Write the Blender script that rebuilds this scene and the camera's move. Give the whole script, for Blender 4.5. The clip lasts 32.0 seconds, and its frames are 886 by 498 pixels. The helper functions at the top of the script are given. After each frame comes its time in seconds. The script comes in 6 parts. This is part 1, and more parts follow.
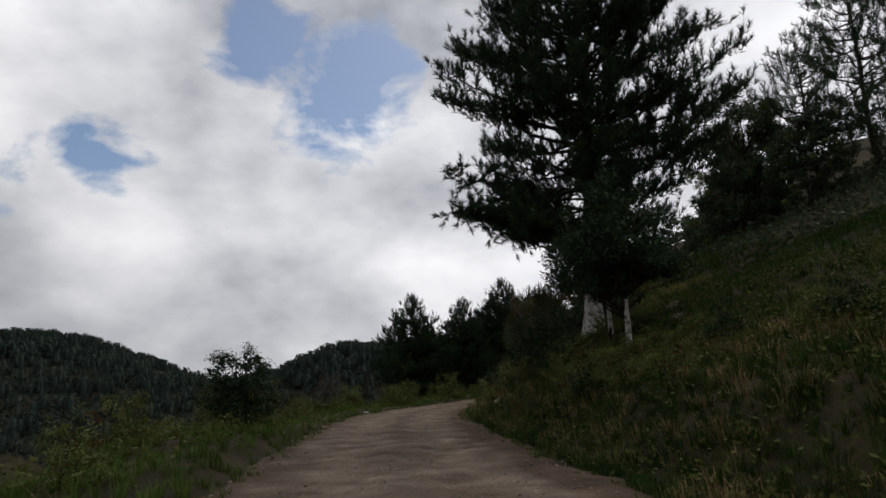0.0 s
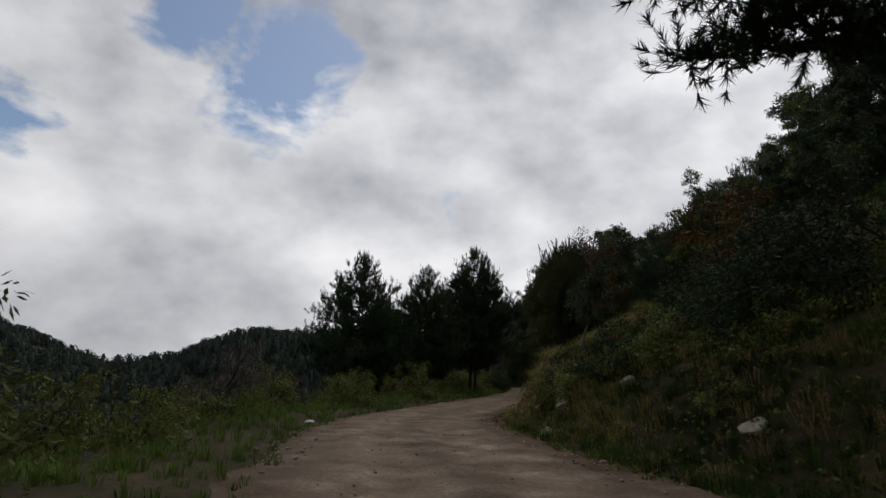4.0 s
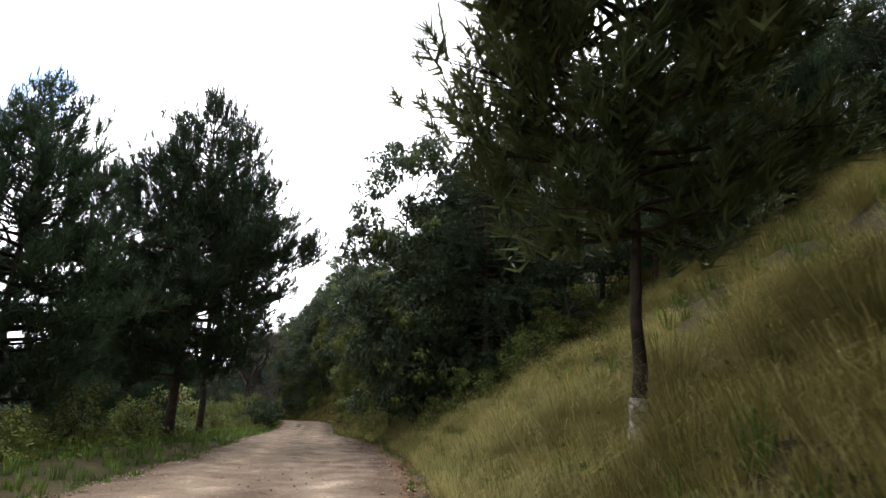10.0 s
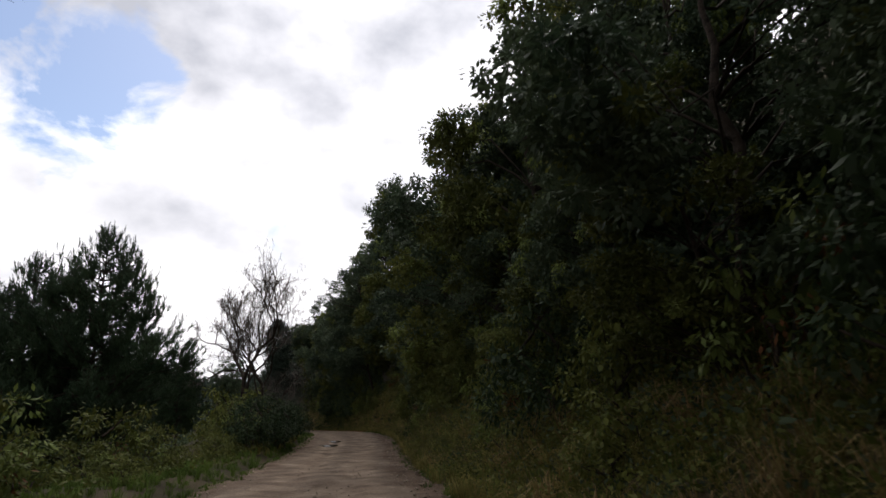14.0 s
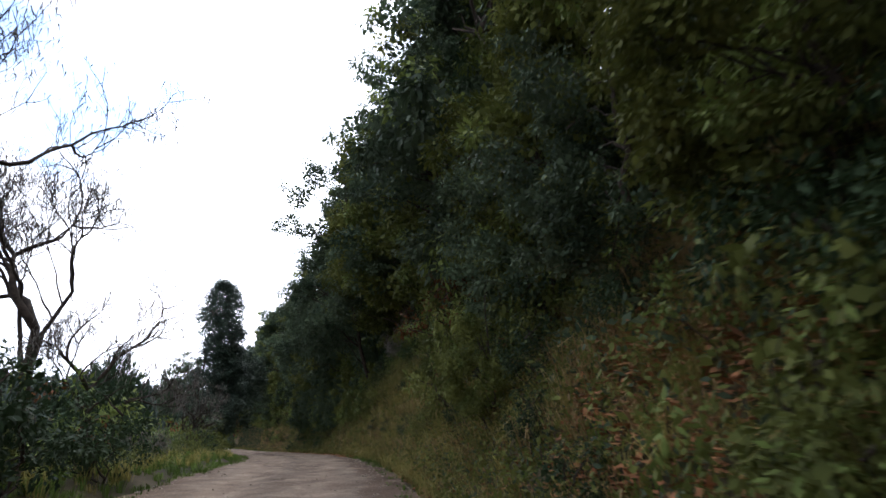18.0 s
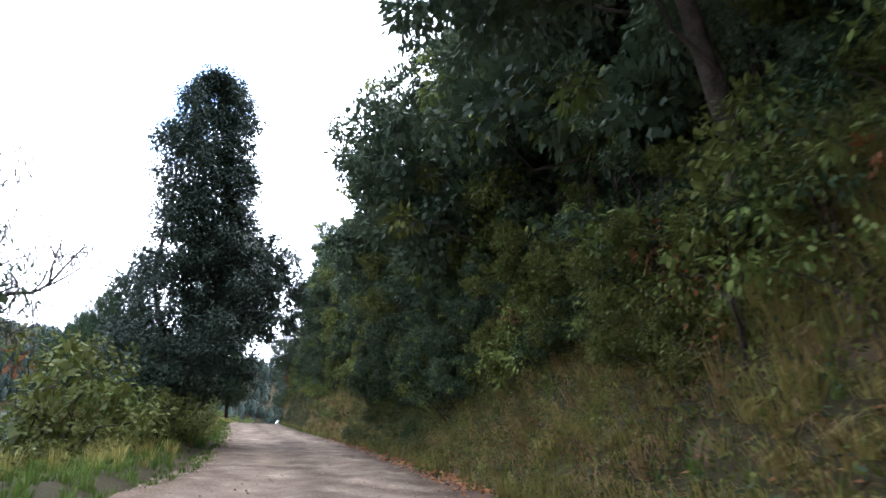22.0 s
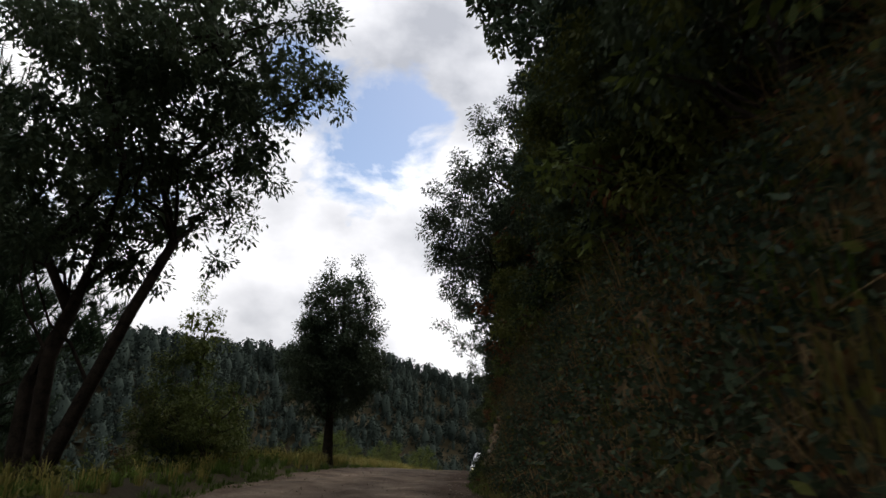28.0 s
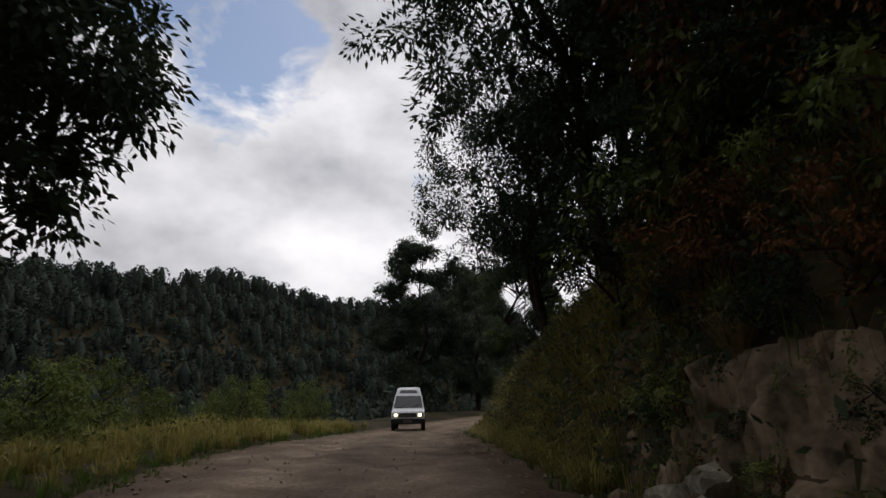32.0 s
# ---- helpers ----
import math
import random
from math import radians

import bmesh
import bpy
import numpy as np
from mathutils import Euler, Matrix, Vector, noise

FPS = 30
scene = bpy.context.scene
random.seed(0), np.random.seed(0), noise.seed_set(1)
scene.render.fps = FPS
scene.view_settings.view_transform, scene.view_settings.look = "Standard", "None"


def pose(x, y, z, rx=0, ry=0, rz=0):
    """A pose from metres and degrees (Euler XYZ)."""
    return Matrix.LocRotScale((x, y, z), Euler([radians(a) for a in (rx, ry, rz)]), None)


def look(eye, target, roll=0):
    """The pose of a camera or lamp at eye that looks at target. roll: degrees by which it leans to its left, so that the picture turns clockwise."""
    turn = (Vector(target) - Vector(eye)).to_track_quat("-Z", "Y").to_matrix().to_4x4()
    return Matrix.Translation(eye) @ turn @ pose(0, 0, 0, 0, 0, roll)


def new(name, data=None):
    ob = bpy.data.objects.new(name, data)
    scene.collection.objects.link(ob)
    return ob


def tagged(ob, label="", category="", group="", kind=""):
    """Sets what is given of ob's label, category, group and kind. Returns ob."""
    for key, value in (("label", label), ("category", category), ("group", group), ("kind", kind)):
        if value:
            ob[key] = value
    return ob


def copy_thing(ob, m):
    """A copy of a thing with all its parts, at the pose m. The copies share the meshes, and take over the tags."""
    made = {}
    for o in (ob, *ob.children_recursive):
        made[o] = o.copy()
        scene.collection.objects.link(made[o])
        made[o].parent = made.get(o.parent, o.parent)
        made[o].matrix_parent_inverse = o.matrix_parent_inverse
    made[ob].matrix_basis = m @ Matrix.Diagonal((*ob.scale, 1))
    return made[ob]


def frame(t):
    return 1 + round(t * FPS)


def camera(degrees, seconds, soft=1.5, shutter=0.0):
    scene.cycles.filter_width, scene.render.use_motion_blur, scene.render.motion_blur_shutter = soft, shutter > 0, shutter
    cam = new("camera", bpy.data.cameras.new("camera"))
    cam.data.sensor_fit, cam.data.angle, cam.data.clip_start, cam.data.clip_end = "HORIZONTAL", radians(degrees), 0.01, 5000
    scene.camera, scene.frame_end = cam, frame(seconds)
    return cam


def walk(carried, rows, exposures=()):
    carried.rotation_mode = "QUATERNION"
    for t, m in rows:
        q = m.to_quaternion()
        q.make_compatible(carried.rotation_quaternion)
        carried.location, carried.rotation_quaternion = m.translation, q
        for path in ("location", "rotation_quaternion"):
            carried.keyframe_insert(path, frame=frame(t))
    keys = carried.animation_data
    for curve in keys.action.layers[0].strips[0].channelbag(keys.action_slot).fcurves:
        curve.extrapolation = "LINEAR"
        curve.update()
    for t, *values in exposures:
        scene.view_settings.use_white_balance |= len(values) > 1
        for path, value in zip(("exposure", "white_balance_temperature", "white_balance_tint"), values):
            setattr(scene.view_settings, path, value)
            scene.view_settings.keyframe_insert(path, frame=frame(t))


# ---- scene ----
cam = camera(72.2, 32.0, shutter=0.12)
PATH = [
    (0, (10.412, 12.522, 1.684), (10.224, 14.466, 2.113), -2.0),
    (0.5, (9.786, 14.821, 1.559), (9.607, 16.775, 1.947), 0.3),
    (1, (9.348, 17.588, 1.66), (9.203, 19.532, 2.107), -0.5),
    (1.5, (8.763, 20.091, 1.591), (8.664, 22.031, 2.067), -1.5),
    (2, (8.277, 22.781, 1.582), (8.2, 24.732, 2.016), -1.2),
    (2.5, (7.771, 25.362, 1.443), (7.728, 27.313, 1.879), -1.2),
    (3, (7.036, 27.064, 1.37), (7.035, 29.019, 1.791), -1.0),
    (3.5, (5.871, 28.602, 1.379), (5.911, 30.558, 1.797), 0.7),
    (5.5, (3.769, 40.321, 1.526), (3.956, 42.263, 1.967), -0.7),
    (6, (3.844, 42.944, 1.467), (4.18, 44.868, 1.894), -0.7),
    (6.5, (4.11, 45.696, 1.483), (4.593, 47.589, 1.911), -0.7),
    (7, (4.653, 48.579, 1.413), (5.275, 50.43, 1.844), -0.6),
    (7.5, (5.332, 51.413, 1.263), (6.058, 53.214, 1.742), 0.2),
    (8, (6.202, 54.291, 1.146), (6.977, 56.063, 1.655), 0.9),
    (8.5, (7.779, 57.47, 1.292), (8.562, 59.246, 1.771), 1.9),
    (9, (8.562, 60.106, 1.243), (9.381, 61.856, 1.758), 1.1),
    (9.5, (9.618, 63.194, 1.112), (10.377, 64.971, 1.628), -0.3),
    (10, (10.317, 66.304, 1.356), (11.045, 68.091, 1.883), 0.8),
    (10.5, (11.08, 68.924, 1.401), (11.806, 70.723, 1.887), -0.1),
    (11, (11.793, 72.085, 1.511), (12.514, 73.886, 1.999), 0.3),
    (11.5, (12.318, 75.642, 1.596), (13.046, 77.438, 2.089), -0.5),
    (12, (13.181, 79.905, 1.551), (13.881, 81.732, 1.965), 2.1),
    (12.5, (14.114, 84.279, 1.498), (14.726, 86.108, 2.028), 3.6),
    (13, (15.154, 89.152, 1.469), (15.727, 90.995, 1.993), 1.4),
    (13.5, (15.764, 93.371, 1.469), (16.344, 95.203, 2.023), -1.4),
    (14, (16.333, 97.206, 1.461), (16.944, 99.034, 1.994), -1.4),
    (14.5, (16.977, 101.234, 1.533), (17.599, 103.066, 2.039), 0.5),
    (16.5, (20.797, 118.132, 0.892), (21.445, 119.95, 1.418), -1.3),
    (17, (22.201, 122.025, 0.866), (22.835, 123.821, 1.474), -1.9),
    (17.5, (23.075, 125.683, 0.965), (23.702, 127.503, 1.508), -2.1),
    (18, (23.881, 130.235, 1.156), (24.476, 132.053, 1.74), -1.8),
    (18.5, (24.449, 134.477, 1.409), (25.019, 136.308, 1.976), -2.9),
    (19, (24.998, 139.026, 1.435), (25.518, 140.878, 1.984), -1.6),
    (19.5, (25.435, 143.853, 1.551), (25.902, 145.709, 2.13), 0.3),
    (20, (25.807, 148.073, 1.67), (26.267, 149.942, 2.215), -0.2),
    (20.5, (25.989, 151.887, 1.664), (26.458, 153.763, 2.175), -0.7),
    (21, (26.399, 156.009, 1.741), (26.844, 157.903, 2.204), -0.8),
    (21.5, (26.74, 160.154, 1.585), (27.16, 162.056, 2.039), -1.2),
    (22, (27.024, 165.386, 1.34), (27.387, 167.279, 1.875), 2.0),
    (22.5, (27.039, 169.722, 1.415), (27.346, 171.634, 1.914), 0.7),
    (23, (27.063, 174.994, 1.404), (27.319, 176.923, 1.868), 0.8),
    (23.5, (26.876, 180.646, 1.412), (27.094, 182.569, 1.919), 0.5),
    (24, (26.47, 186.404, 1.253), (26.687, 188.327, 1.756), 0.8),
    (24.5, (26.287, 191.83, 1.295), (26.479, 193.749, 1.825), -0.4),
    (25, (26.054, 197.549, 1.281), (26.187, 199.47, 1.821), -1.0),
    (25.5, (25.876, 203.407, 1.378), (25.927, 205.327, 1.933), -0.1),
    (27.5, (25.078, 222.506, 0.967), (24.872, 224.4, 1.575), 0.5),
    (28, (24.036, 226.774, 1.309), (23.788, 228.671, 1.892), 1.8),
    (28.5, (23.139, 230.146, 1.352), (22.962, 232.066, 1.884), 0.9),
    (29, (22.425, 233.606, 1.436), (22.366, 235.53, 1.98), 0.0),
    (29.5, (21.859, 237.938, 1.568), (21.857, 239.866, 2.097), 1.8),
    (30, (21.222, 240.666, 1.376), (21.244, 242.615, 1.825), -0.7),
    (30.5, (20.68, 244.207, 1.302), (20.717, 246.165, 1.708), 1.1),
    (31, (20.319, 246.375, 1.201), (20.325, 248.322, 1.657), 0.7),
    (31.5, (20.028, 248.679, 1.157), (20.066, 250.626, 1.609), 1.8),
    (32, (19.81, 250.922, 1.12), (19.967, 252.882, 1.487), -0.6),
]
EXPOSE = [(0, -0.22, 6500, 10), (4.5, -0.32, 6500, 10), (6.3, -0.3, 6500, 10), (7.0, 0.2, 6500, 10), (7.5, 0.95, 6500, 10), (8.2, 1.8, 6500, 10), (9.0, 1.9, 6500, 10), (11.3, 2.2, 6300, 10), (12.2, 3.1, 5150, 20), (13.2, 0.9, 6450, 12), (14.5, 0.5, 6600, 13), (16.5, 2.1, 6050, 12), (18, 1.9, 5900, 12), (20, 2.8, 6200, 10), (21, 3.1, 6100, 11), (22.0, 3.0, 5600, 12), (23.0, 4.4, 5000, 24), (23.4, 4.6, 4750, 34), (24.2, 4.1, 4700, 34), (24.7, 3.6, 5100, 22), (25.0, 3.0, 5150, 12), (25.5, 2.5, 5600, 10), (27.3, 0.7, 6400, 10), (28.5, 0.3, 6700, 11), (30.0, 0.22, 6900, 12), (31.2, 0.1, 6750, 12), (32, -0.1, 6600, 12)]
walk(cam, [(t, look(eye, target, roll)) for t, eye, target, roll in PATH], EXPOSE)

# ---- sky and light ----
SUN_EL, SUN_AZ = 52.0, 25.0          # degrees; azimuth clockwise from +y
world = bpy.data.worlds.new("overcast_sky")
scene.world = world
world.use_nodes = True
wt = world.node_tree
wt.nodes.clear()


def wnode(kind):
    return wt.nodes.new(kind)


sky = wnode("ShaderNodeTexSky")
sky.sky_type = "NISHITA"
sky.sun_disc = False
sky.sun_elevation = radians(SUN_EL)
sky.sun_rotation = radians(SUN_AZ)
coord = wnode("ShaderNodeTexCoord")
stretch = wnode("ShaderNodeMapping")
stretch.inputs["Location"].default_value = (0.35, 0.12, 0.2)
stretch.inputs["Scale"].default_value = (1.0, 1.0, 1.5)
stretch.inputs["Rotation"].default_value = (radians(-9), 0, radians(-12))
big = wnode("ShaderNodeTexNoise")
big.inputs["Scale"].default_value = 5.5
big.inputs["Detail"].default_value = 9
big.inputs["Roughness"].default_value = 0.55
big.inputs["Distortion"].default_value = 0.25
# blue openings in the cloud: the way to each and its breadth, torn at the edges
OPENINGS = [((-0.242, 0.866, 0.44), 0.13), ((-0.349, 0.782, 0.516), 0.1), ((-0.566, 0.754, 0.332), 0.085), ((-0.3, 0.62, 0.72), 0.1), ((0.5, -0.6, 0.62), 0.4), ((-0.75, -0.4, 0.5), 0.35)]


def wmath(operation, a, b=None, c=None):
    n = wt.nodes.new("ShaderNodeMath")
    n.operation = operation
    for k, v in enumerate((a, b, c)):
        if v is None:
            continue
        if isinstance(v, (int, float)):
            n.inputs[k].default_value = v
        else:
            wt.links.new(v, n.inputs[k])
    return n.outputs[0]


opened = -0.35
for way, breadth in OPENINGS:
    far_off = wt.nodes.new("ShaderNodeVectorMath")
    far_off.operation = "DISTANCE"
    far_off.inputs[1].default_value = way
    wt.links.new(coord.outputs["Generated"], far_off.inputs[0])
    opened = wmath("MAXIMUM", opened, wmath("MULTIPLY_ADD", far_off.outputs["Value"], -1.0 / breadth, 1.0))
torn = wmath("MULTIPLY_ADD", big.outputs["Fac"], 2.6, wmath("MULTIPLY_ADD", opened, 0.8, -1.3))
cover = wt.nodes.new("ShaderNodeMapRange")
cover.inputs["From Min"].default_value, cover.inputs["From Max"].default_value = 0.42, 0.14
wt.links.new(torn, cover.inputs["Value"])
# the cloud is thinner and brighter round the hidden sun
toward = wt.nodes.new("ShaderNodeVectorMath")
toward.operation = "DOT_PRODUCT"
toward.inputs[1].default_value = (math.sin(radians(SUN_AZ)) * math.cos(radians(SUN_EL)), math.cos(radians(SUN_AZ)) * math.cos(radians(SUN_EL)), math.sin(radians(SUN_EL)))
wt.links.new(coord.outputs["Generated"], toward.inputs[0])
glow = wmath("MULTIPLY_ADD", wmath("POWER", wmath("MULTIPLY_ADD", toward.outputs["Value"], 0.5, 0.5), 1.6), 0.86, 0.27)
tone = wnode("ShaderNodeTexNoise")
tone.inputs["Scale"].default_value = 3.3
tone.inputs["Detail"].default_value = 7
tone.inputs["Roughness"].default_value = 0.5
grey = wnode("ShaderNodeValToRGB")
grey.color_ramp.elements[0].position = 0.33
grey.color_ramp.elements[0].color = (0.4, 0.42, 0.47, 1)
grey.color_ramp.elements[1].position = 0.68
grey.color_ramp.elements[1].color = (1.25, 1.25, 1.28, 1)
bg_sky, bg_cloud, mixw, outw = wnode("ShaderNodeBackground"), wnode("ShaderNodeBackground"), wnode("ShaderNodeMixShader"), wnode("ShaderNodeOutputWorld")
bg_sky.inputs["Strength"].default_value = 0.11
for a, b in (((coord, "Generated"), (stretch, "Vector")), ((stretch, "Vector"), (big, "Vector")), 
             ((stretch, "Vector"), (tone, "Vector")), ((tone, "Fac"), (grey, "Fac")), ((grey, "Color"), (bg_cloud, "Color")),
             ((sky, "Color"), (bg_sky, "Color")), ((cover, "Result"), (mixw, 0))):
    wt.links.new(a[0].outputs[a[1]], b[0].inputs[b[1]])
wt.links.new(glow, bg_cloud.inputs["Strength"])
wt.links.new(bg_sky.outputs[0], mixw.inputs[1])
wt.links.new(bg_cloud.outputs[0], mixw.inputs[2])
wt.links.new(mixw.outputs[0], outw.inputs[0])
sun = new("sun", bpy.data.lights.new("sun", "SUN"))
sun.data.energy, sun.data.angle, sun.data.color = 0.5, radians(14), (1.0, 0.96, 0.9)
az, el = radians(SUN_AZ), radians(SUN_EL)
sun.matrix_world = look((20, 130, 200), (20 - math.sin(az) * math.cos(el) * 50, 130 - math.cos(az) * math.cos(el) * 50, 200 - math.sin(el) * 50))


# ---- materials ----
def material(name, dark, light, scale=3.0, rough=0.9, bump=0.3, fine=40.0, per_piece=0.0, translucent=0.0, metal=0.0, spec=0.1, patches=None):
    """Two-scale noise between two colours, fine relief, variation from piece to piece."""
    m = bpy.data.materials.new(name)
    m.use_nodes = True
    t = m.node_tree
    p = t.nodes["Principled BSDF"]
    out = t.nodes["Material Output"]
    p.inputs["Roughness"].default_value = rough
    p.inputs["Metallic"].default_value = metal
    p.inputs["Specular IOR Level"].default_value = spec
    c = t.nodes.new("ShaderNodeTexCoord")
    n1, n2 = t.nodes.new("ShaderNodeTexNoise"), t.nodes.new("ShaderNodeTexNoise")
    n1.inputs["Scale"].default_value, n1.inputs["Detail"].default_value = scale, 5
    n2.inputs["Scale"].default_value, n2.inputs["Detail"].default_value = fine, 4
    for n in (n1, n2):
        t.links.new(c.outputs["Object"], n.inputs["Vector"])
    mixn = t.nodes.new("ShaderNodeMath")
    mixn.operation = "MULTIPLY_ADD"
    mixn.inputs[1].default_value = 0.35
    t.links.new(n2.outputs["Fac"], mixn.inputs[0])
    half = t.nodes.new("ShaderNodeMath")
    half.operation = "MULTIPLY"
    half.inputs[1].default_value = 0.65
    t.links.new(n1.outputs["Fac"], half.inputs[0])
    t.links.new(half.outputs[0], mixn.inputs[2])
    ramp = t.nodes.new("ShaderNodeValToRGB")
    ramp.color_ramp.elements[0].position, ramp.color_ramp.elements[1].position = 0.33, 0.67
    ramp.color_ramp.elements[0].color, ramp.color_ramp.elements[1].color = (*dark, 1), (*light, 1)
    for pos, col in patches or ():
        e = ramp.color_ramp.elements.new(pos)
        e.color = (*col, 1)
    t.links.new(mixn.outputs[0], ramp.inputs["Fac"])
    colour = ramp.outputs["Color"]
    if per_piece:
        geo, info = t.nodes.new("ShaderNodeNewGeometry"), t.nodes.new("ShaderNodeObjectInfo")
        add = t.nodes.new("ShaderNodeMath")
        add.operation = "MULTIPLY_ADD"
        add.inputs[1].default_value = 0.8
        t.links.new(geo.outputs["Random Per Island"], add.inputs[0])
        wide = t.nodes.new("ShaderNodeMath")
        wide.operation = "MULTIPLY"
        wide.inputs[1].default_value = 1.2
        t.links.new(info.outputs["Random"], wide.inputs[0])
        t.links.new(wide.outputs[0], add.inputs[2])
        span = t.nodes.new("ShaderNodeMapRange")
        span.inputs["From Max"].default_value = 2.0
        span.inputs["To Min"].default_value, span.inputs["To Max"].default_value = 1 - per_piece, 1 + per_piece
        t.links.new(add.outputs[0], span.inputs["Value"])
        hsv = t.nodes.new("ShaderNodeHueSaturation")
        t.links.new(span.outputs[0], hsv.inputs["Value"])
        t.links.new(colour, hsv.inputs["Color"])
        colour = hsv.outputs["Color"]
    t.links.new(colour, p.inputs["Base Color"])
    if bump:
        b = t.nodes.new("ShaderNodeBump")
        b.inputs["Strength"].default_value = bump
        b.inputs["Distance"].default_value = 0.05
        t.links.new(mixn.outputs[0], b.inputs["Height"])
        t.links.new(b.outputs[0], p.inputs["Normal"])
    if translucent:
        tr, ms = t.nodes.new("ShaderNodeBsdfTranslucent"), t.nodes.new("ShaderNodeMixShader")
        t.links.new(colour, tr.inputs["Color"])
        ms.inputs[0].default_value = translucent
        t.links.new(p.outputs[0], ms.inputs[1])
        t.links.new(tr.outputs[0], ms.inputs[2])
        t.links.new(ms.outputs[0], out.inputs[0])
    return m


M_ROAD = material("dirt_road", (0.06, 0.042, 0.03), (0.29, 0.23, 0.17), 0.9, 0.95, 1.6, 16, patches=[(0.44, (0.12, 0.088, 0.062)), (0.56, (0.17, 0.13, 0.096))])


def wheel_tracks(m):
    """Paler packed wheel tracks and a darker, looser middle and edges, wandering along the road."""
    t = m.node_tree
    p = t.nodes["Principled BSDF"]
    base = p.inputs["Base Color"].links[0].from_socket
    uv = t.nodes.new("ShaderNodeUVMap")
    uv.uv_map = "along"
    wander = t.nodes.new("ShaderNodeTexNoise")
    wander.inputs["Scale"].default_value, wander.inputs["Detail"].default_value = 2.2, 4
    t.links.new(uv.outputs[0], wander.inputs["Vector"])
    sep = t.nodes.new("ShaderNodeSeparateXYZ")
    t.links.new(uv.outputs[0], sep.inputs[0])
    shift = t.nodes.new("ShaderNodeMath")
    shift.operation = "MULTIPLY_ADD"
    shift.inputs[1].default_value = 0.22
    t.links.new(wander.outputs["Fac"], shift.inputs[0])
    t.links.new(sep.outputs[0], shift.inputs[2])
    ramp = t.nodes.new("ShaderNodeValToRGB")
    ramp.color_ramp.interpolation = "EASE"
    e = ramp.color_ramp.elements
    e[0].position, e[0].color = 0.12, (0.62, 0.55, 0.5, 1)
    e[1].position, e[1].color = 1.08, (0.6, 0.52, 0.47, 1)
    for pos, val in ((0.3, 1.0), (0.4, 1.3), (0.5, 1.15), (0.61, 0.86), (0.72, 1.15), (0.82, 1.3), (0.94, 0.95)):
        n = e.new(pos)
        n.color = (val, val * 0.98, val * 0.96, 1)
    t.links.new(shift.outputs[0], ramp.inputs["Fac"])
    mix = t.nodes.new("ShaderNodeMix")
    mix.data_type, mix.blend_type = "RGBA", "MULTIPLY"
    mix.inputs[0].default_value = 0.85
    t.links.new(base, mix.inputs[6])
    t.links.new(ramp.outputs[0], mix.inputs[7])
    t.links.new(mix.outputs[2], p.inputs["Base Color"])


wheel_tracks(M_ROAD)
M_SOIL = material("soil_and_litter", (0.02, 0.015, 0.008), (0.075, 0.055, 0.03), 0.35, 0.97, 1.0, 9, patches=[(0.5, (0.036, 0.03, 0.014))])


def bare_where_steep(m, dark, light):
    """Ochre soil shows through where the bank is steep and the roots have let go."""
    t = m.node_tree
    p = t.nodes["Principled BSDF"]
    base = p.inputs["Base Color"].links[0].from_socket
    geo, sep, c = t.nodes.new("ShaderNodeNewGeometry"), t.nodes.new("ShaderNodeSeparateXYZ"), t.nodes.new("ShaderNodeTexCoord")
    t.links.new(geo.outputs["True Normal"], sep.inputs[0])
    n = t.nodes.new("ShaderNodeTexNoise")
    n.inputs["Scale"].default_value, n.inputs["Detail"].default_value = 0.9, 6
    t.links.new(c.outputs["Object"], n.inputs["Vector"])
    sub = t.nodes.new("ShaderNodeMath")
    sub.operation = "SUBTRACT"
    t.links.new(n.outputs["Fac"], sub.inputs[0])
    t.links.new(sep.outputs[2], sub.inputs[1])
    span = t.nodes.new("ShaderNodeMapRange")
    span.inputs["From Min"].default_value, span.inputs["From Max"].default_value = 0.24, 0.36
    t.links.new(sub.outputs[0], span.inputs["Value"])
    earth = t.nodes.new("ShaderNodeValToRGB")
    earth.color_ramp.elements[0].position, earth.color_ramp.elements[1].position = 0.35, 0.65
    earth.color_ramp.elements[0].color, earth.color_ramp.elements[1].color = (*dark, 1), (*light, 1)
    f = t.nodes.new("ShaderNodeTexNoise")
    f.inputs["Scale"].default_value, f.inputs["Detail"].default_value = 4.0, 6
    t.links.new(c.outputs["Object"], f.inputs["Vector"])
    t.links.new(f.outputs["Fac"], earth.inputs["Fac"])
    mix = t.nodes.new("ShaderNodeMix")
    mix.data_type = "RGBA"
    t.links.new(span.outputs[0], mix.inputs[0])
    t.links.new(base, mix.inputs[6])
    t.links.new(earth.outputs[0], mix.inputs[7])
    t.links.new(mix.outputs[2], p.inputs["Base Color"])


bare_where_steep(M_SOIL, (0.04, 0.028, 0.015), (0.14, 0.095, 0.052))
M_CUT = material("ochre_soil", (0.035, 0.024, 0.011), (0.19, 0.13, 0.062), 5.0, 0.95, 1.6, 24)
M_ROCK = material("pale_rock", (0.035, 0.025, 0.015), (0.27, 0.2, 0.125), 2.6, 0.85, 0.9, 10)
M_PALE = material("pale_stone", (0.1, 0.085, 0.06), (0.38, 0.34, 0.27), 3.0, 0.9, 0.9, 16)
M_OLIVE = material("olive_grass", (0.11, 0.1, 0.022), (0.34, 0.29, 0.095), 0.4, 0.8, 0, 3, 0.35, 0.25)
M_GRASS = material("green_grass", (0.03, 0.056, 0.009), (0.115, 0.165, 0.033), 0.4, 0.8, 0, 3, 0.35, 0.25)
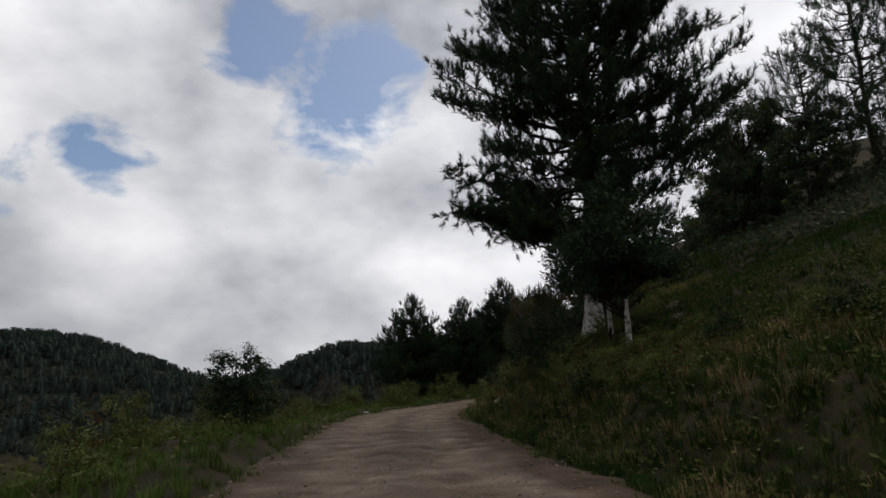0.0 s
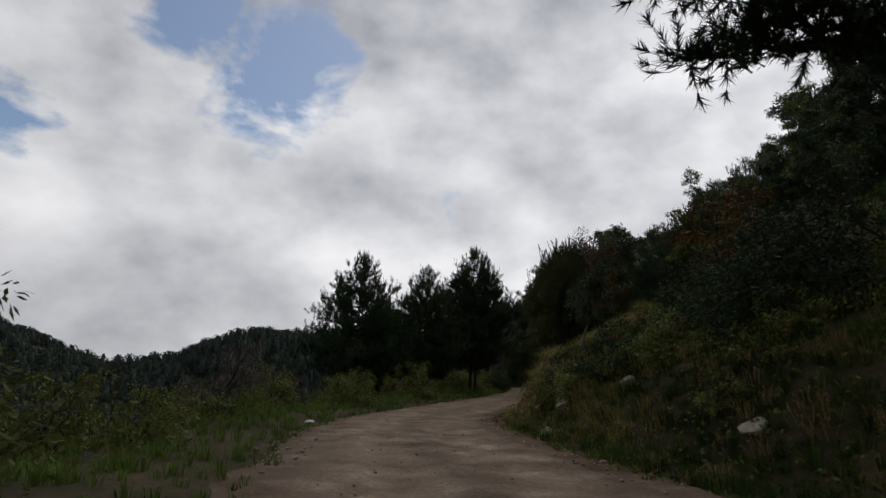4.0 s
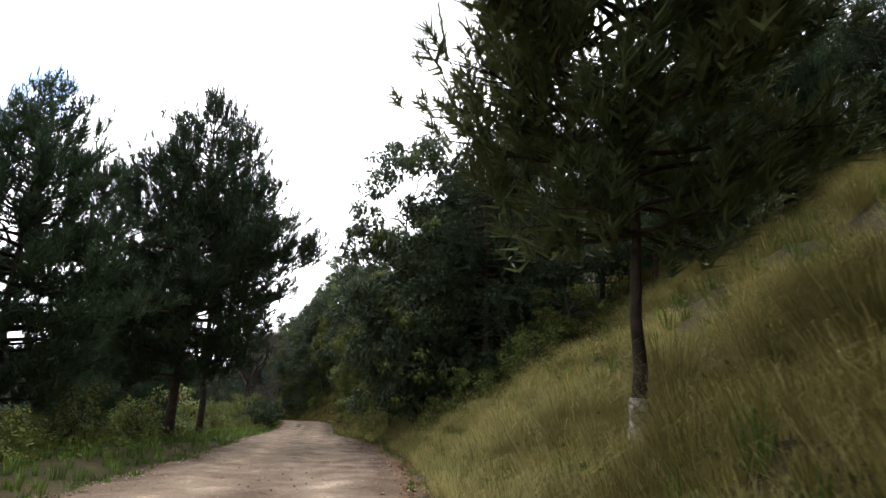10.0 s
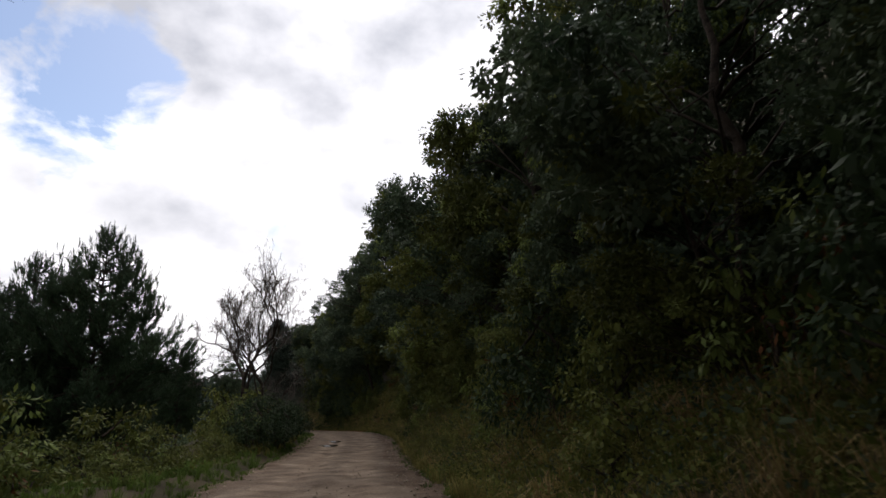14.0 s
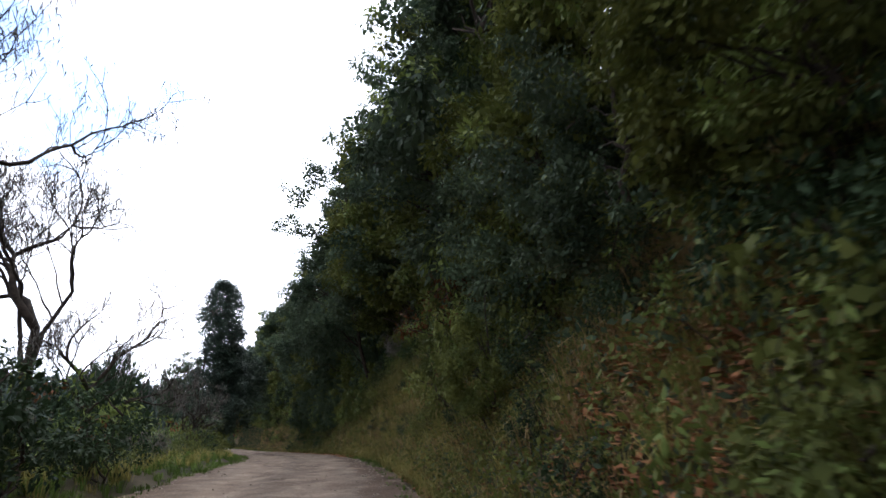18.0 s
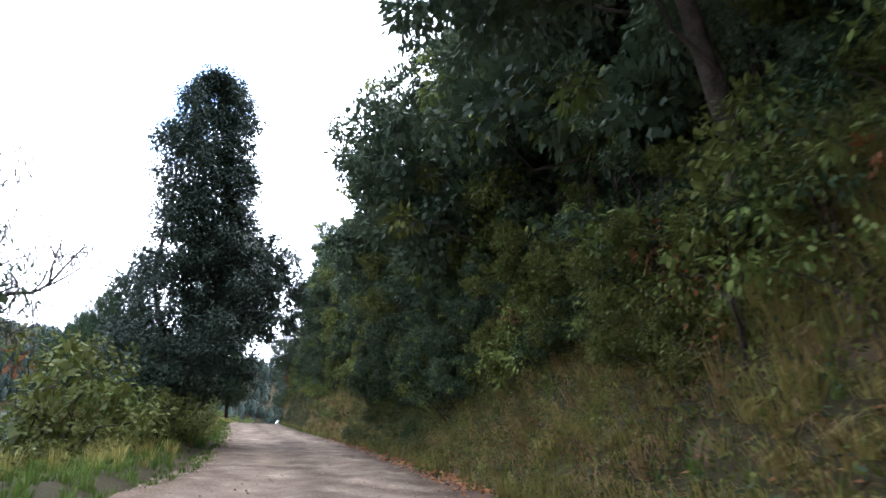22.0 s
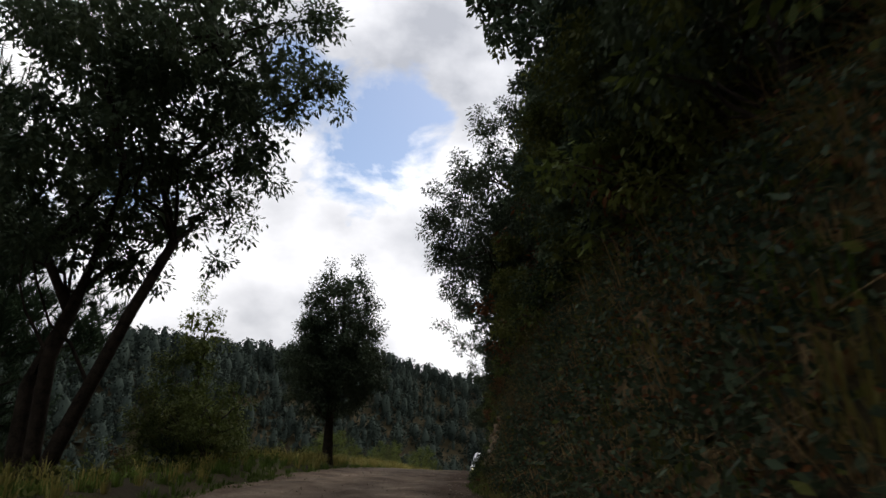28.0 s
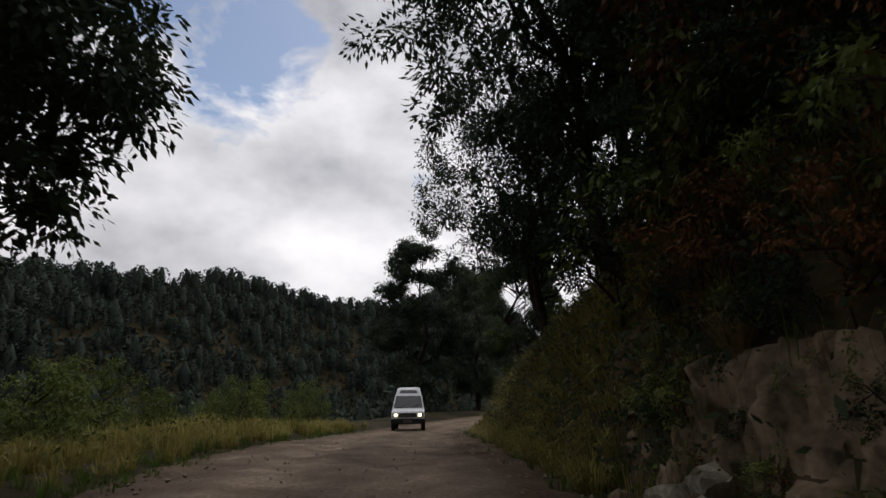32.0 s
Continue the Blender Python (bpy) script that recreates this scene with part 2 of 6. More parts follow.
# darkened copy of the green grass: the first bend's shade put into the colour
M_SHADE_GRASS = material("shade_toned_slope_grass", (0.012, 0.028, 0.005), (0.056, 0.096, 0.018), 0.4, 0.85, 0, 3, 0.4, 0.2)
M_STRAW = material("straw_grass", (0.095, 0.088, 0.024), (0.35, 0.305, 0.115), 0.35, 0.8, 0, 3, 0.35, 0.25)
M_DRY = material("dry_grass", (0.13, 0.085, 0.035), (0.36, 0.25, 0.12), 0.5, 0.8, 0, 3, 0.35, 0.2)
M_NEEDLE = material("pine_needles", (0.018, 0.034, 0.018), (0.056, 0.086, 0.04), 0.5, 0.7, 0, 3, 0.3, 0.15)
M_YOUNG = material("young_pine_needles", (0.03, 0.045, 0.016), (0.11, 0.122, 0.045), 0.5, 0.7, 0, 3, 0.35, 0.2)
M_LEAF = material("broad_leaves", (0.023, 0.041, 0.023), (0.09, 0.116, 0.06), 0.45, 0.65, 0, 3, 0.45, 0.25, spec=0.14)
M_DEEP = material("deep_green_leaves", (0.011, 0.022, 0.009), (0.04, 0.06, 0.024), 0.45, 0.7, 0, 3, 0.45, 0.22, spec=0.1)
M_LEAF2 = material("yellow_green_leaves", (0.05, 0.075, 0.015), (0.18, 0.21, 0.055), 0.45, 0.6, 0, 3, 0.4, 0.25)
M_RUST = material("rusty_leaves", (0.06, 0.025, 0.01), (0.2, 0.085, 0.03), 0.6, 0.7, 0, 3, 0.4, 0.2)
M_IVY = material("ivy_leaves", (0.02, 0.036, 0.024), (0.072, 0.1, 0.066), 0.6, 0.6, 0, 3, 0.4, 0.15, spec=0.2)
M_BARK = material("dark_bark", (0.012, 0.009, 0.007), (0.06, 0.045, 0.033), 4, 0.95, 0.9, 22)
M_GREYBARK = material("grey_bark", (0.07, 0.06, 0.05), (0.2, 0.18, 0.155), 4, 0.95, 0.8, 22)
M_LIME = material("lime_wash", (0.05, 0.038, 0.028), (0.62, 0.6, 0.54), 5.0, 0.9, 0.9, 26, patches=[(0.43, (0.13, 0.105, 0.08)), (0.5, (0.42, 0.4, 0.35))])
# distance haze is put into this leaf colour: greyed green, little contrast
M_FAR_HAZE = material("hazed_far_foliage", (0.034, 0.047, 0.038), (0.066, 0.084, 0.066), 0.05, 0.95, 0, 0.6, 0.1)
M_LITTER = material("fallen_leaves", (0.13, 0.05, 0.022), (0.36, 0.17, 0.075), 1.5, 0.85, 0, 9, 0.4)
M_BUSHG = material("bush_leaves", (0.035, 0.045, 0.009), (0.14, 0.148, 0.036), 0.6, 0.65, 0, 3, 0.4, 0.25)


# ---- mesh building ----
class Build:
    """Collects vertices and faces, then makes one mesh."""

    def __init__(self):
        self.v, self.f, self.n = [], [], 0

    def add(self, verts, faces):
        verts, faces = np.asarray(verts, float).reshape(-1, 3), np.asarray(faces, int)
        self.v.append(verts)
        self.f.append(faces + self.n)
        self.n += len(verts)

    def tube(self, pts, radii, sides=6, wobble=0.0, rng=None):
        pts, radii = np.asarray(pts, float), np.asarray(radii, float)
        d = np.gradient(pts, axis=0)
        d /= np.linalg.norm(d, axis=1)[:, None] + 1e-9
        ref = np.where(np.abs(d[:, 2:3]) > 0.9, [[1.0, 0, 0]], [[0, 0, 1.0]])
        a = np.cross(d, ref)
        a /= np.linalg.norm(a, axis=1)[:, None] + 1e-9
        b = np.cross(d, a)
        ang = np.arange(sides) / sides * 2 * np.pi
        r = radii[:, None] * (1 + (wobble * (rng.random((len(pts), sides)) - 0.5) if wobble else 0))
        ring = pts[:, None] + r[..., None] * (np.cos(ang)[None, :, None] * a[:, None] + np.sin(ang)[None, :, None] * b[:, None])
        k, s = len(pts), sides
        i, j = np.meshgrid(np.arange(k - 1), np.arange(s), indexing="ij")
        q = np.stack([i * s + j, i * s + (j + 1) % s, (i + 1) * s + (j + 1) % s, (i + 1) * s + j], -1).reshape(-1, 4)
        self.add(ring.reshape(-1, 3), q)

    def blades(self, base, along, side, length, width):
        """Flat pointed leaves: a four-cornered blade each."""
        base, along, side = (np.asarray(a, float) for a in (base, along, side))
        length, width = np.broadcast_to(length, len(base))[:, None], np.broadcast_to(width, len(base))[:, None]
        mid = base + along * length * 0.45
        q = np.stack([base, mid + side * width / 2, base + along * length, mid - side * width / 2], 1)
        self.add(q.reshape(-1, 3), np.arange(4 * len(base)).reshape(-1, 4))

    def needles(self, base, along, side, length, width):
        """Slender three-cornered needles."""
        base, along, side = (np.asarray(a, float) for a in (base, along, side))
        length, width = np.broadcast_to(length, len(base))[:, None], np.broadcast_to(width, len(base))[:, None]
        q = np.stack([base - side * width / 2, base + side * width / 2, base + along * length], 1)
        self.add(q.reshape(-1, 3), np.arange(3 * len(base)).reshape(-1, 3))

    def mesh(self, name, mat, smooth=False):
        me = bpy.data.meshes.new(name)
        v = np.concatenate(self.v) if self.v else np.zeros((0, 3))
        me.vertices.add(len(v))
        me.vertices.foreach_set("co", v.astype(np.float32).ravel())
        loops = np.concatenate([f.ravel() for f in self.f])
        sizes = np.concatenate([np.full(len(f), f.shape[1]) for f in self.f])
        me.loops.add(len(loops))
        me.loops.foreach_set("vertex_index", loops.astype(np.int32))
        me.polygons.add(len(sizes))
        me.polygons.foreach_set("loop_start", (np.cumsum(sizes) - sizes).astype(np.int32))
        me.polygons.foreach_set("loop_total", sizes.astype(np.int32))
        if smooth:
            me.polygons.foreach_set("use_smooth", np.ones(len(sizes), bool))
        me.update(calc_edges=True)
        me.validate()
        me.materials.append(mat)
        return me


def part(name, build, mat, parent=None, label="", smooth=False):
    ob = new(name, build.mesh(name, mat, smooth))
    if parent is not None:
        ob.parent = parent
    return tagged(ob, label)


def unit(rng, n):
    v = rng.normal(size=(n, 3))
    return v / (np.linalg.norm(v, axis=1)[:, None] + 1e-9)


def normed(v):
    return v / (np.linalg.norm(v, axis=-1, keepdims=True) + 1e-9)


# ---- the lie of the land ----
ROAD_Y = [-700, -30, 12, 21, 31, 38, 44, 52, 60, 68, 76, 85, 92, 100, 110, 125, 140, 150, 165, 178, 192, 205, 215, 225, 240, 250, 258, 266, 281, 295, 312, 330, 360, 1500]
ROAD_X = [22, 22, 10.6, 9.1, 7.0, 5.8, 5.0, 4.3, 5.6, 8.0, 11, 13.5, 14.9, 16.0, 17.5, 20.5, 23.7, 25.2, 26.8, 27.3, 26.4, 24.9, 23.6, 22.2, 20.1, 19.2, 18.8, 19.0, 20.2, 23.5, 31, 42, 66, 400]
ROAD_Z = [(-700, 0.2), (12, 0.15), (30, 0.05), (45, 0.0), (58, -0.15), (66, -0.15), (75, 0.05), (90, 0.06), (105, -0.05), (120, -0.4), (130, -0.35), (142, 0.0), (155, 0.18), (168, 0.05), (185, -0.1),
          (200, -0.15), (215, -0.25), (230, -0.1), (240, -0.05), (250, -0.2), (258, -0.35), (268, -1.0), (281, -2.2), (295, -3.2), (330, -5), (1500, -6)]
LINE_Y = np.arange(-700, 1501, 1.0)
LINE_X = np.interp(LINE_Y, ROAD_Y, ROAD_X)
LINE_Z = np.interp(LINE_Y, [a for a, _ in ROAD_Z], [b for _, b in ROAD_Z])
for _ in range(4):
    LINE_X = np.convolve(np.pad(LINE_X, 3, "edge"), np.ones(7) / 7, "valid")
    LINE_Z = np.convolve(np.pad(LINE_Z, 3, "edge"), np.ones(7) / 7, "valid")
# along the road: y, height of the cut bank, its width, slope of the hillside above, width of the verge on the valley side
BANK = [(-700, 1.0, 2.5, 0.3, 3), (10, 1.1, 2.2, 0.3, 3), (33, 2.0, 2.5, 0.42, 2.5), (41, 2.1, 2.5, 0.43, 2.5), (48, 1.6, 2.3, 0.5, 2.5), (52, 1.8, 2.2, 0.5, 2.6), (54.5, 2.6, 1.9, 0.5, 2.7), (57.5, 2.5, 1.9, 0.5, 2.8), (60, 1.95, 2.2, 0.52, 2.9), (62, 1.75, 2.2, 0.52, 3), (68, 1.6, 2.2, 0.56, 3), (72, 1.4, 2.2, 0.63, 3), (90, 1.3, 2.2, 0.6, 3.5), (105, 1.4, 2.0, 0.7, 3), (125, 2.0, 1.5, 0.9, 2.5),
        (142, 2.4, 1.6, 0.9, 2.5), (150, 3.5, 1.7, 0.9, 2.5), (168, 3.4, 1.5, 0.9, 2.5), (182, 2.0, 1.5, 0.9, 2.5), (205, 2.6, 1.1, 1.0, 2.5), (235, 3.2, 1.0, 1.0, 2.5), (252, 3.2, 1.0, 0.9, 2.5), (264, 2.4, 1.2, 0.7, 3), (285, 1.6, 1.6, 0.6, 4), (330, 1.5, 2, 0.4, 5), (1500, 1, 3, 0.1, 5)]
HALF = 3.1


def smooth(a, b, x):
    s = np.clip((x - a) / (b - a), 0, 1)
    return s * s * (3 - 2 * s)


def ground(x, y):
    """Height of the ground."""
    x, y = np.asarray(x, float), np.asarray(y, float)
    cx, cz = np.interp(y, LINE_Y, LINE_X), np.interp(y, LINE_Y, LINE_Z)
    slope = np.interp(y, LINE_Y, np.gradient(LINE_X))
    u = (x - cx) / np.sqrt(1 + slope**2)
    ys = [b[0] for b in BANK]
    h1, w1, s2, verge = (np.interp(y, ys, [b[k] for b in BANK]) for k in (1, 2, 3, 4))
    r = u - HALF - 0.35
    bank = h1 * smooth(0, 1, r / w1) + s2 * np.minimum(np.maximum(r - w1, 0), 45) + 0.12 * np.maximum(r - w1 - 45, 0)
    bank = np.minimum(bank, 45 + 0.03 * np.maximum(r, 0))
    l = -u - HALF - 0.3
    fall = 0.22 * smooth(0, 0.8, l) - 0.42 * np.minimum(np.maximum(l - verge, 0), 85)
    lump = 0.1 * np.sin(x * 1.7 + y * 0.9) * np.sin(y * 1.3 - x * 0.6) + 0.25 * np.sin(x * 0.31 + 1) * np.sin(y * 0.27)
    off = np.clip(np.maximum(r, l) / 3, 0, 1)
    tufty = smooth(56, 64, y) * (1 - smooth(92, 100, y)) * (r > 0)
    lump = lump + 0.2 * tufty * np.sin(x * 2.3 + 1.7 * np.sin(y * 0.8)) * np.sin(y * 1.9 + 1.3 * np.sin(x * 0.7))
    z = cz + np.where(r > 0, bank, 0) + np.where(l > 0, fall, 0) + lump * off
    for hx, hy, h, sx, sy in ((-300, 420, 72, 110, 150), (-100, 385, 42, 55, 70), (-185, 376, 20, 50, 80), (-60, 400, 9, 40, 60), (-70, 500, 62, 70, 90), (30, 560, 48, 90, 80), (150, 560, 40, 110, 90), (-420, 200, 70, 140, 170)):
        z = z + h * np.exp(-(((x - hx) / sx) ** 2 + ((y - hy) / sy) ** 2)) * smooth(8, 60, l)
    far = smooth(500, 900, np.hypot(x - 20, y - 130))
    return z * (1 - far) + (-30 + 40 * np.sin(x * 0.006) * np.sin(y * 0.005)) * far


def at_road(u, y):
    """World x, y, z of a place u metres to the uphill side of the road's middle."""
    x = float(np.interp(y, LINE_Y, LINE_X)) + u
    return x, y, float(ground(x, y))


def build_ground():
    us = np.concatenate([-np.geomspace(1200, 24, 30), np.arange(-22, 22.01, 0.5), np.geomspace(23, 1200, 34)])
    ys = np.concatenate([[-1200, -700, -350, -180, -100, -60, -35], np.arange(-20, 300, 1.0), np.geomspace(301, 1700, 60)])
    cx = np.interp(ys, LINE_Y, LINE_X)
    X = cx[:, None] + us[None]
    Y = np.repeat(ys[:, None], len(us), 1)
    Z = ground(X, Y)
    under = np.abs(us)[None] < HALF + 0.1
    Z = np.where(under, Z - 0.06, Z)
    b = Build()
    k, s = X.shape
    i, j = np.meshgrid(np.arange(k - 1), np.arange(s - 1), indexing="ij")
    b.add(np.stack([X, Y, Z], -1).reshape(-1, 3), np.stack([i * s + j, i * s + j + 1, (i + 1) * s + j + 1, (i + 1) * s + j], -1).reshape(-1, 4))
    tagged(part("ground", b, M_SOIL, smooth=True), "hillside ground of brown soil, moss and leaf litter", "ground", kind="structure")
    ys = np.arange(-60, 330, 0.4)
    us = np.linspace(-HALF - 0.45, HALF + 0.45, 31)
    rng = np.random.default_rng(3)
    X = np.interp(ys, LINE_Y, LINE_X)[:, None] + us[None] + 0.25 * np.sin(ys * 0.9)[:, None] * (np.abs(us)[None] > HALF) 
    Y = np.repeat(ys[:, None], len(us), 1)
    rut = -0.035 * (np.exp(-((us - 0.85) / 0.35) ** 2) + np.exp(-((us + 0.85) / 0.35) ** 2))
    Z = np.interp(ys, LINE_Y, LINE_Z)[:, None] + 0.03 + rut[None] - 0.1 * smooth(HALF - 0.2, HALF + 0.45, np.abs(us))[None] + 0.016 * rng.normal(size=X.shape) + 0.02 * np.sin(X * 2.1 + np.sin(Y * 0.37) * 2)
    b = Build()
    k, s = X.shape
    i, j = np.meshgrid(np.arange(k - 1), np.arange(s - 1), indexing="ij")
    b.add(np.stack([X, Y, Z], -1).reshape(-1, 3), np.stack([i * s + j, i * s + j + 1, (i + 1) * s + j + 1, (i + 1) * s + j], -1).reshape(-1, 4))
    road = part("road", b, M_ROAD, smooth=True)
    layer = road.data.uv_layers.new(name="along")
    across, along = np.repeat((us[None] / (2 * HALF) + 0.5), k, 0).ravel(), Y.ravel() / 10
    vi = np.empty(len(road.data.loops), np.int32)
    road.data.loops.foreach_get("vertex_index", vi)
    layer.data.foreach_set("uv", np.column_stack([across[vi], along[vi]]).astype(np.float32).ravel())
    tagged(road, "unpaved brown dirt road with shallow wheel ruts", "road", kind="structure")


build_ground()


# ---- trees ----
def thing(name, label, category, group=""):
    return tagged(new(name), label, category, group)


def bent(rng, start, end, sag=0.0, jitter=0.05, n=6):
    """A gently crooked line between two places."""
    s = np.linspace(0, 1, n)[:, None]
    start, end = np.asarray(start, float), np.asarray(end, float)
    span = np.linalg.norm(end - start)
    p = start + (end - start) * s + rng.normal(size=(n, 3)) * jitter * span * np.sin(np.pi * s)
    p[:, 2] += sag * span * np.sin(np.pi * s[:, 0])
    return p


def tuft(b, rng, centres, dirs, count, length, spread, width=0.02):
    """Brushes of needles round each twig end."""
    n = len(centres)
    c, d = np.repeat(centres, count, 0), np.repeat(dirs, count, 0)
    a = normed(d + spread * unit(rng, n * count))
    back = rng.random((n * count, 1)) * length * 0.9
    b.needles(c - d * back, a, normed(np.cross(a, unit(rng, n * count))), length * rng.uniform(0.7, 1.15, n * count), width)


def pine(name, label, height, radius, crown_from, seed, needle=M_NEEDLE, bark=M_BARK, trunk_r=0.2, tufts=11, whorl=0.55, upright=0.25, lime=0.0, candle=0.0, group="", gaps=0.25, dense=20, needle_len=0.3, own_limbs=0, arms=4, needle_wide=0.036, taper=0.75):
    rng = np.random.default_rng(seed)
    root = thing(name, label, "tree", group)
    b = Build()
    hs = np.linspace(-0.4, height, 14)
    lean = np.cumsum(rng.normal(size=(14, 2)) * 0.012 * height, 0) * 0.35
    spine = np.column_stack([lean - lean[0], hs])
    rad = trunk_r * (1 - 0.93 * (np.clip(hs, 0, None) / height) ** 0.8) * (1 + 0.35 * np.exp(-np.clip(hs, 0, None) / 0.3))
    b.tube(spine, rad, 9, 0.25, rng)
    part("trunk", b, bark, root, smooth=True)
    if lime:
        w = Build()
        k = np.linspace(-0.2, lime, 9)
        pts = np.column_stack([np.interp(k, hs, spine[:, 0]), np.interp(k, hs, spine[:, 1]), k])
        w.tube(pts, np.interp(k, hs, rad) * 1.06 + 0.006, 12, 0.16, rng)
        part("lime_coat", w, M_LIME, root, "flaking white lime wash round the foot")
    limbs, leaf = Build(), Build()
    z = crown_from
    cs, ds = [], []
    while z < height - 0.3:
        f = (z - crown_from) / (height - crown_from)
        reach = radius * (min(1.0, 0.55 + 1.6 * f) if f < 0.28 else (1 - (f - 0.28) / 0.72) ** taper + 0.05)
        for a in np.arange(arms) * (2 * np.pi / arms) + rng.uniform(0, 6.3) + rng.normal(size=arms) * 0.3:
            if rng.random() < gaps * 0.5:
                continue
            r = reach * rng.uniform(0.65, 1.12)
            c0 = np.array([np.interp(z, hs, spine[:, 0]), np.interp(z, hs, spine[:, 1]), z])
            tip = c0 + np.array([np.cos(a) * r, np.sin(a) * r, r * (upright * 0.4 + 0.55 * f + rng.normal() * 0.08)])
            line = bent(rng, c0, tip, -0.06, 0.04, 6)
            if own_limbs > 0:
                own_limbs -= 1
                one = Build()
                one.tube(line, np.linspace(0.05 + 0.014 * r, 0.01, 6), 7, 0.1, rng)
                part("limb", one, bark, root, smooth=True)
            else:
                limbs.tube(line, np.linspace(0.028 + 0.012 * r, 0.008, 6), 5)
            k = max(2, int(tufts * r / radius * 1.6))
            for q in range(k):
                s = rng.uniform(0.3, 1.0) if q else 1.0
                p0 = line[min(5, int(s * 5))] + (line[min(5, int(s * 5) + 1)] - line[min(5, int(s * 5))]) * (s * 5 % 1)
                out = normed(tip - c0) * 0.5 + unit(rng, 1)[0] * 0.6 + np.array([0, 0, 0.25 + upright])
                tw = p0 + normed(out) * rng.uniform(0.25, 1.0) * min(1.35, r / 3 + 0.35)
                limbs.tube(bent(rng, p0, tw, -0.1, 0.05, 3), [0.011, 0.009, 0.006], 3)
                cs.append(tw)
                ds.append(normed((tw - p0) * 0.6 + np.array([0, 0, 0.25 + upright])))
                if r > 1.5:
                    cs.append(p0 + (tw - p0) * 0.5 + unit(rng, 1)[0] * 0.12)
                    ds.append(ds[-1])
        z += whorl * rng.uniform(0.7, 1.3)
    cs, ds = np.array(cs), normed(np.array(ds))
    tuft(leaf, rng, cs, ds, dense, needle_len, 0.8, needle_wide)
    core = rng.permutation(len(cs))[: len(cs) * 2 // 3]
    tuft(leaf, rng, cs[core] - ds[core] * 0.25, ds[core], 6, needle_len * 1.1, 0.9, 0.05)
    if candle:
        top = [np.array([spine[-1][0], spine[-1][1], height - 0.1])] + [c for c in cs if c[2] > crown_from + (height - crown_from) * 0.35]
        for c in top:
            f = (c[2] - crown_from) / (height - crown_from)
            if rng.random() > 0.02 + 0.7 * max(0.0, f - 0.5) * 2:
                continue
            n = rng.integers(2, 4)
            for _ in range(n):
                foot = c + rng.normal(size=3) * 0.12
                tall = candle * rng.uniform(0.5, 1.2)
                up = normed(np.array([rng.normal() * 0.14, rng.normal() * 0.14, 1.0]))
                limbs.tube([foot, foot + up * tall], [0.012, 0.007], 3)
                m = int(60 * tall / 0.5)
                pos = foot + up * (rng.random((m, 1)) * tall)
                d = normed(up * 1.6 + unit(rng, m) * 0.75)
                leaf.needles(pos, d, normed(np.cross(d, unit(rng, m))), 0.085, 0.018)
    tagged(part("twig_work", limbs, bark, root), kind="stuff")
    tagged(part("foliage", leaf, needle, root), kind="stuff")
    return root


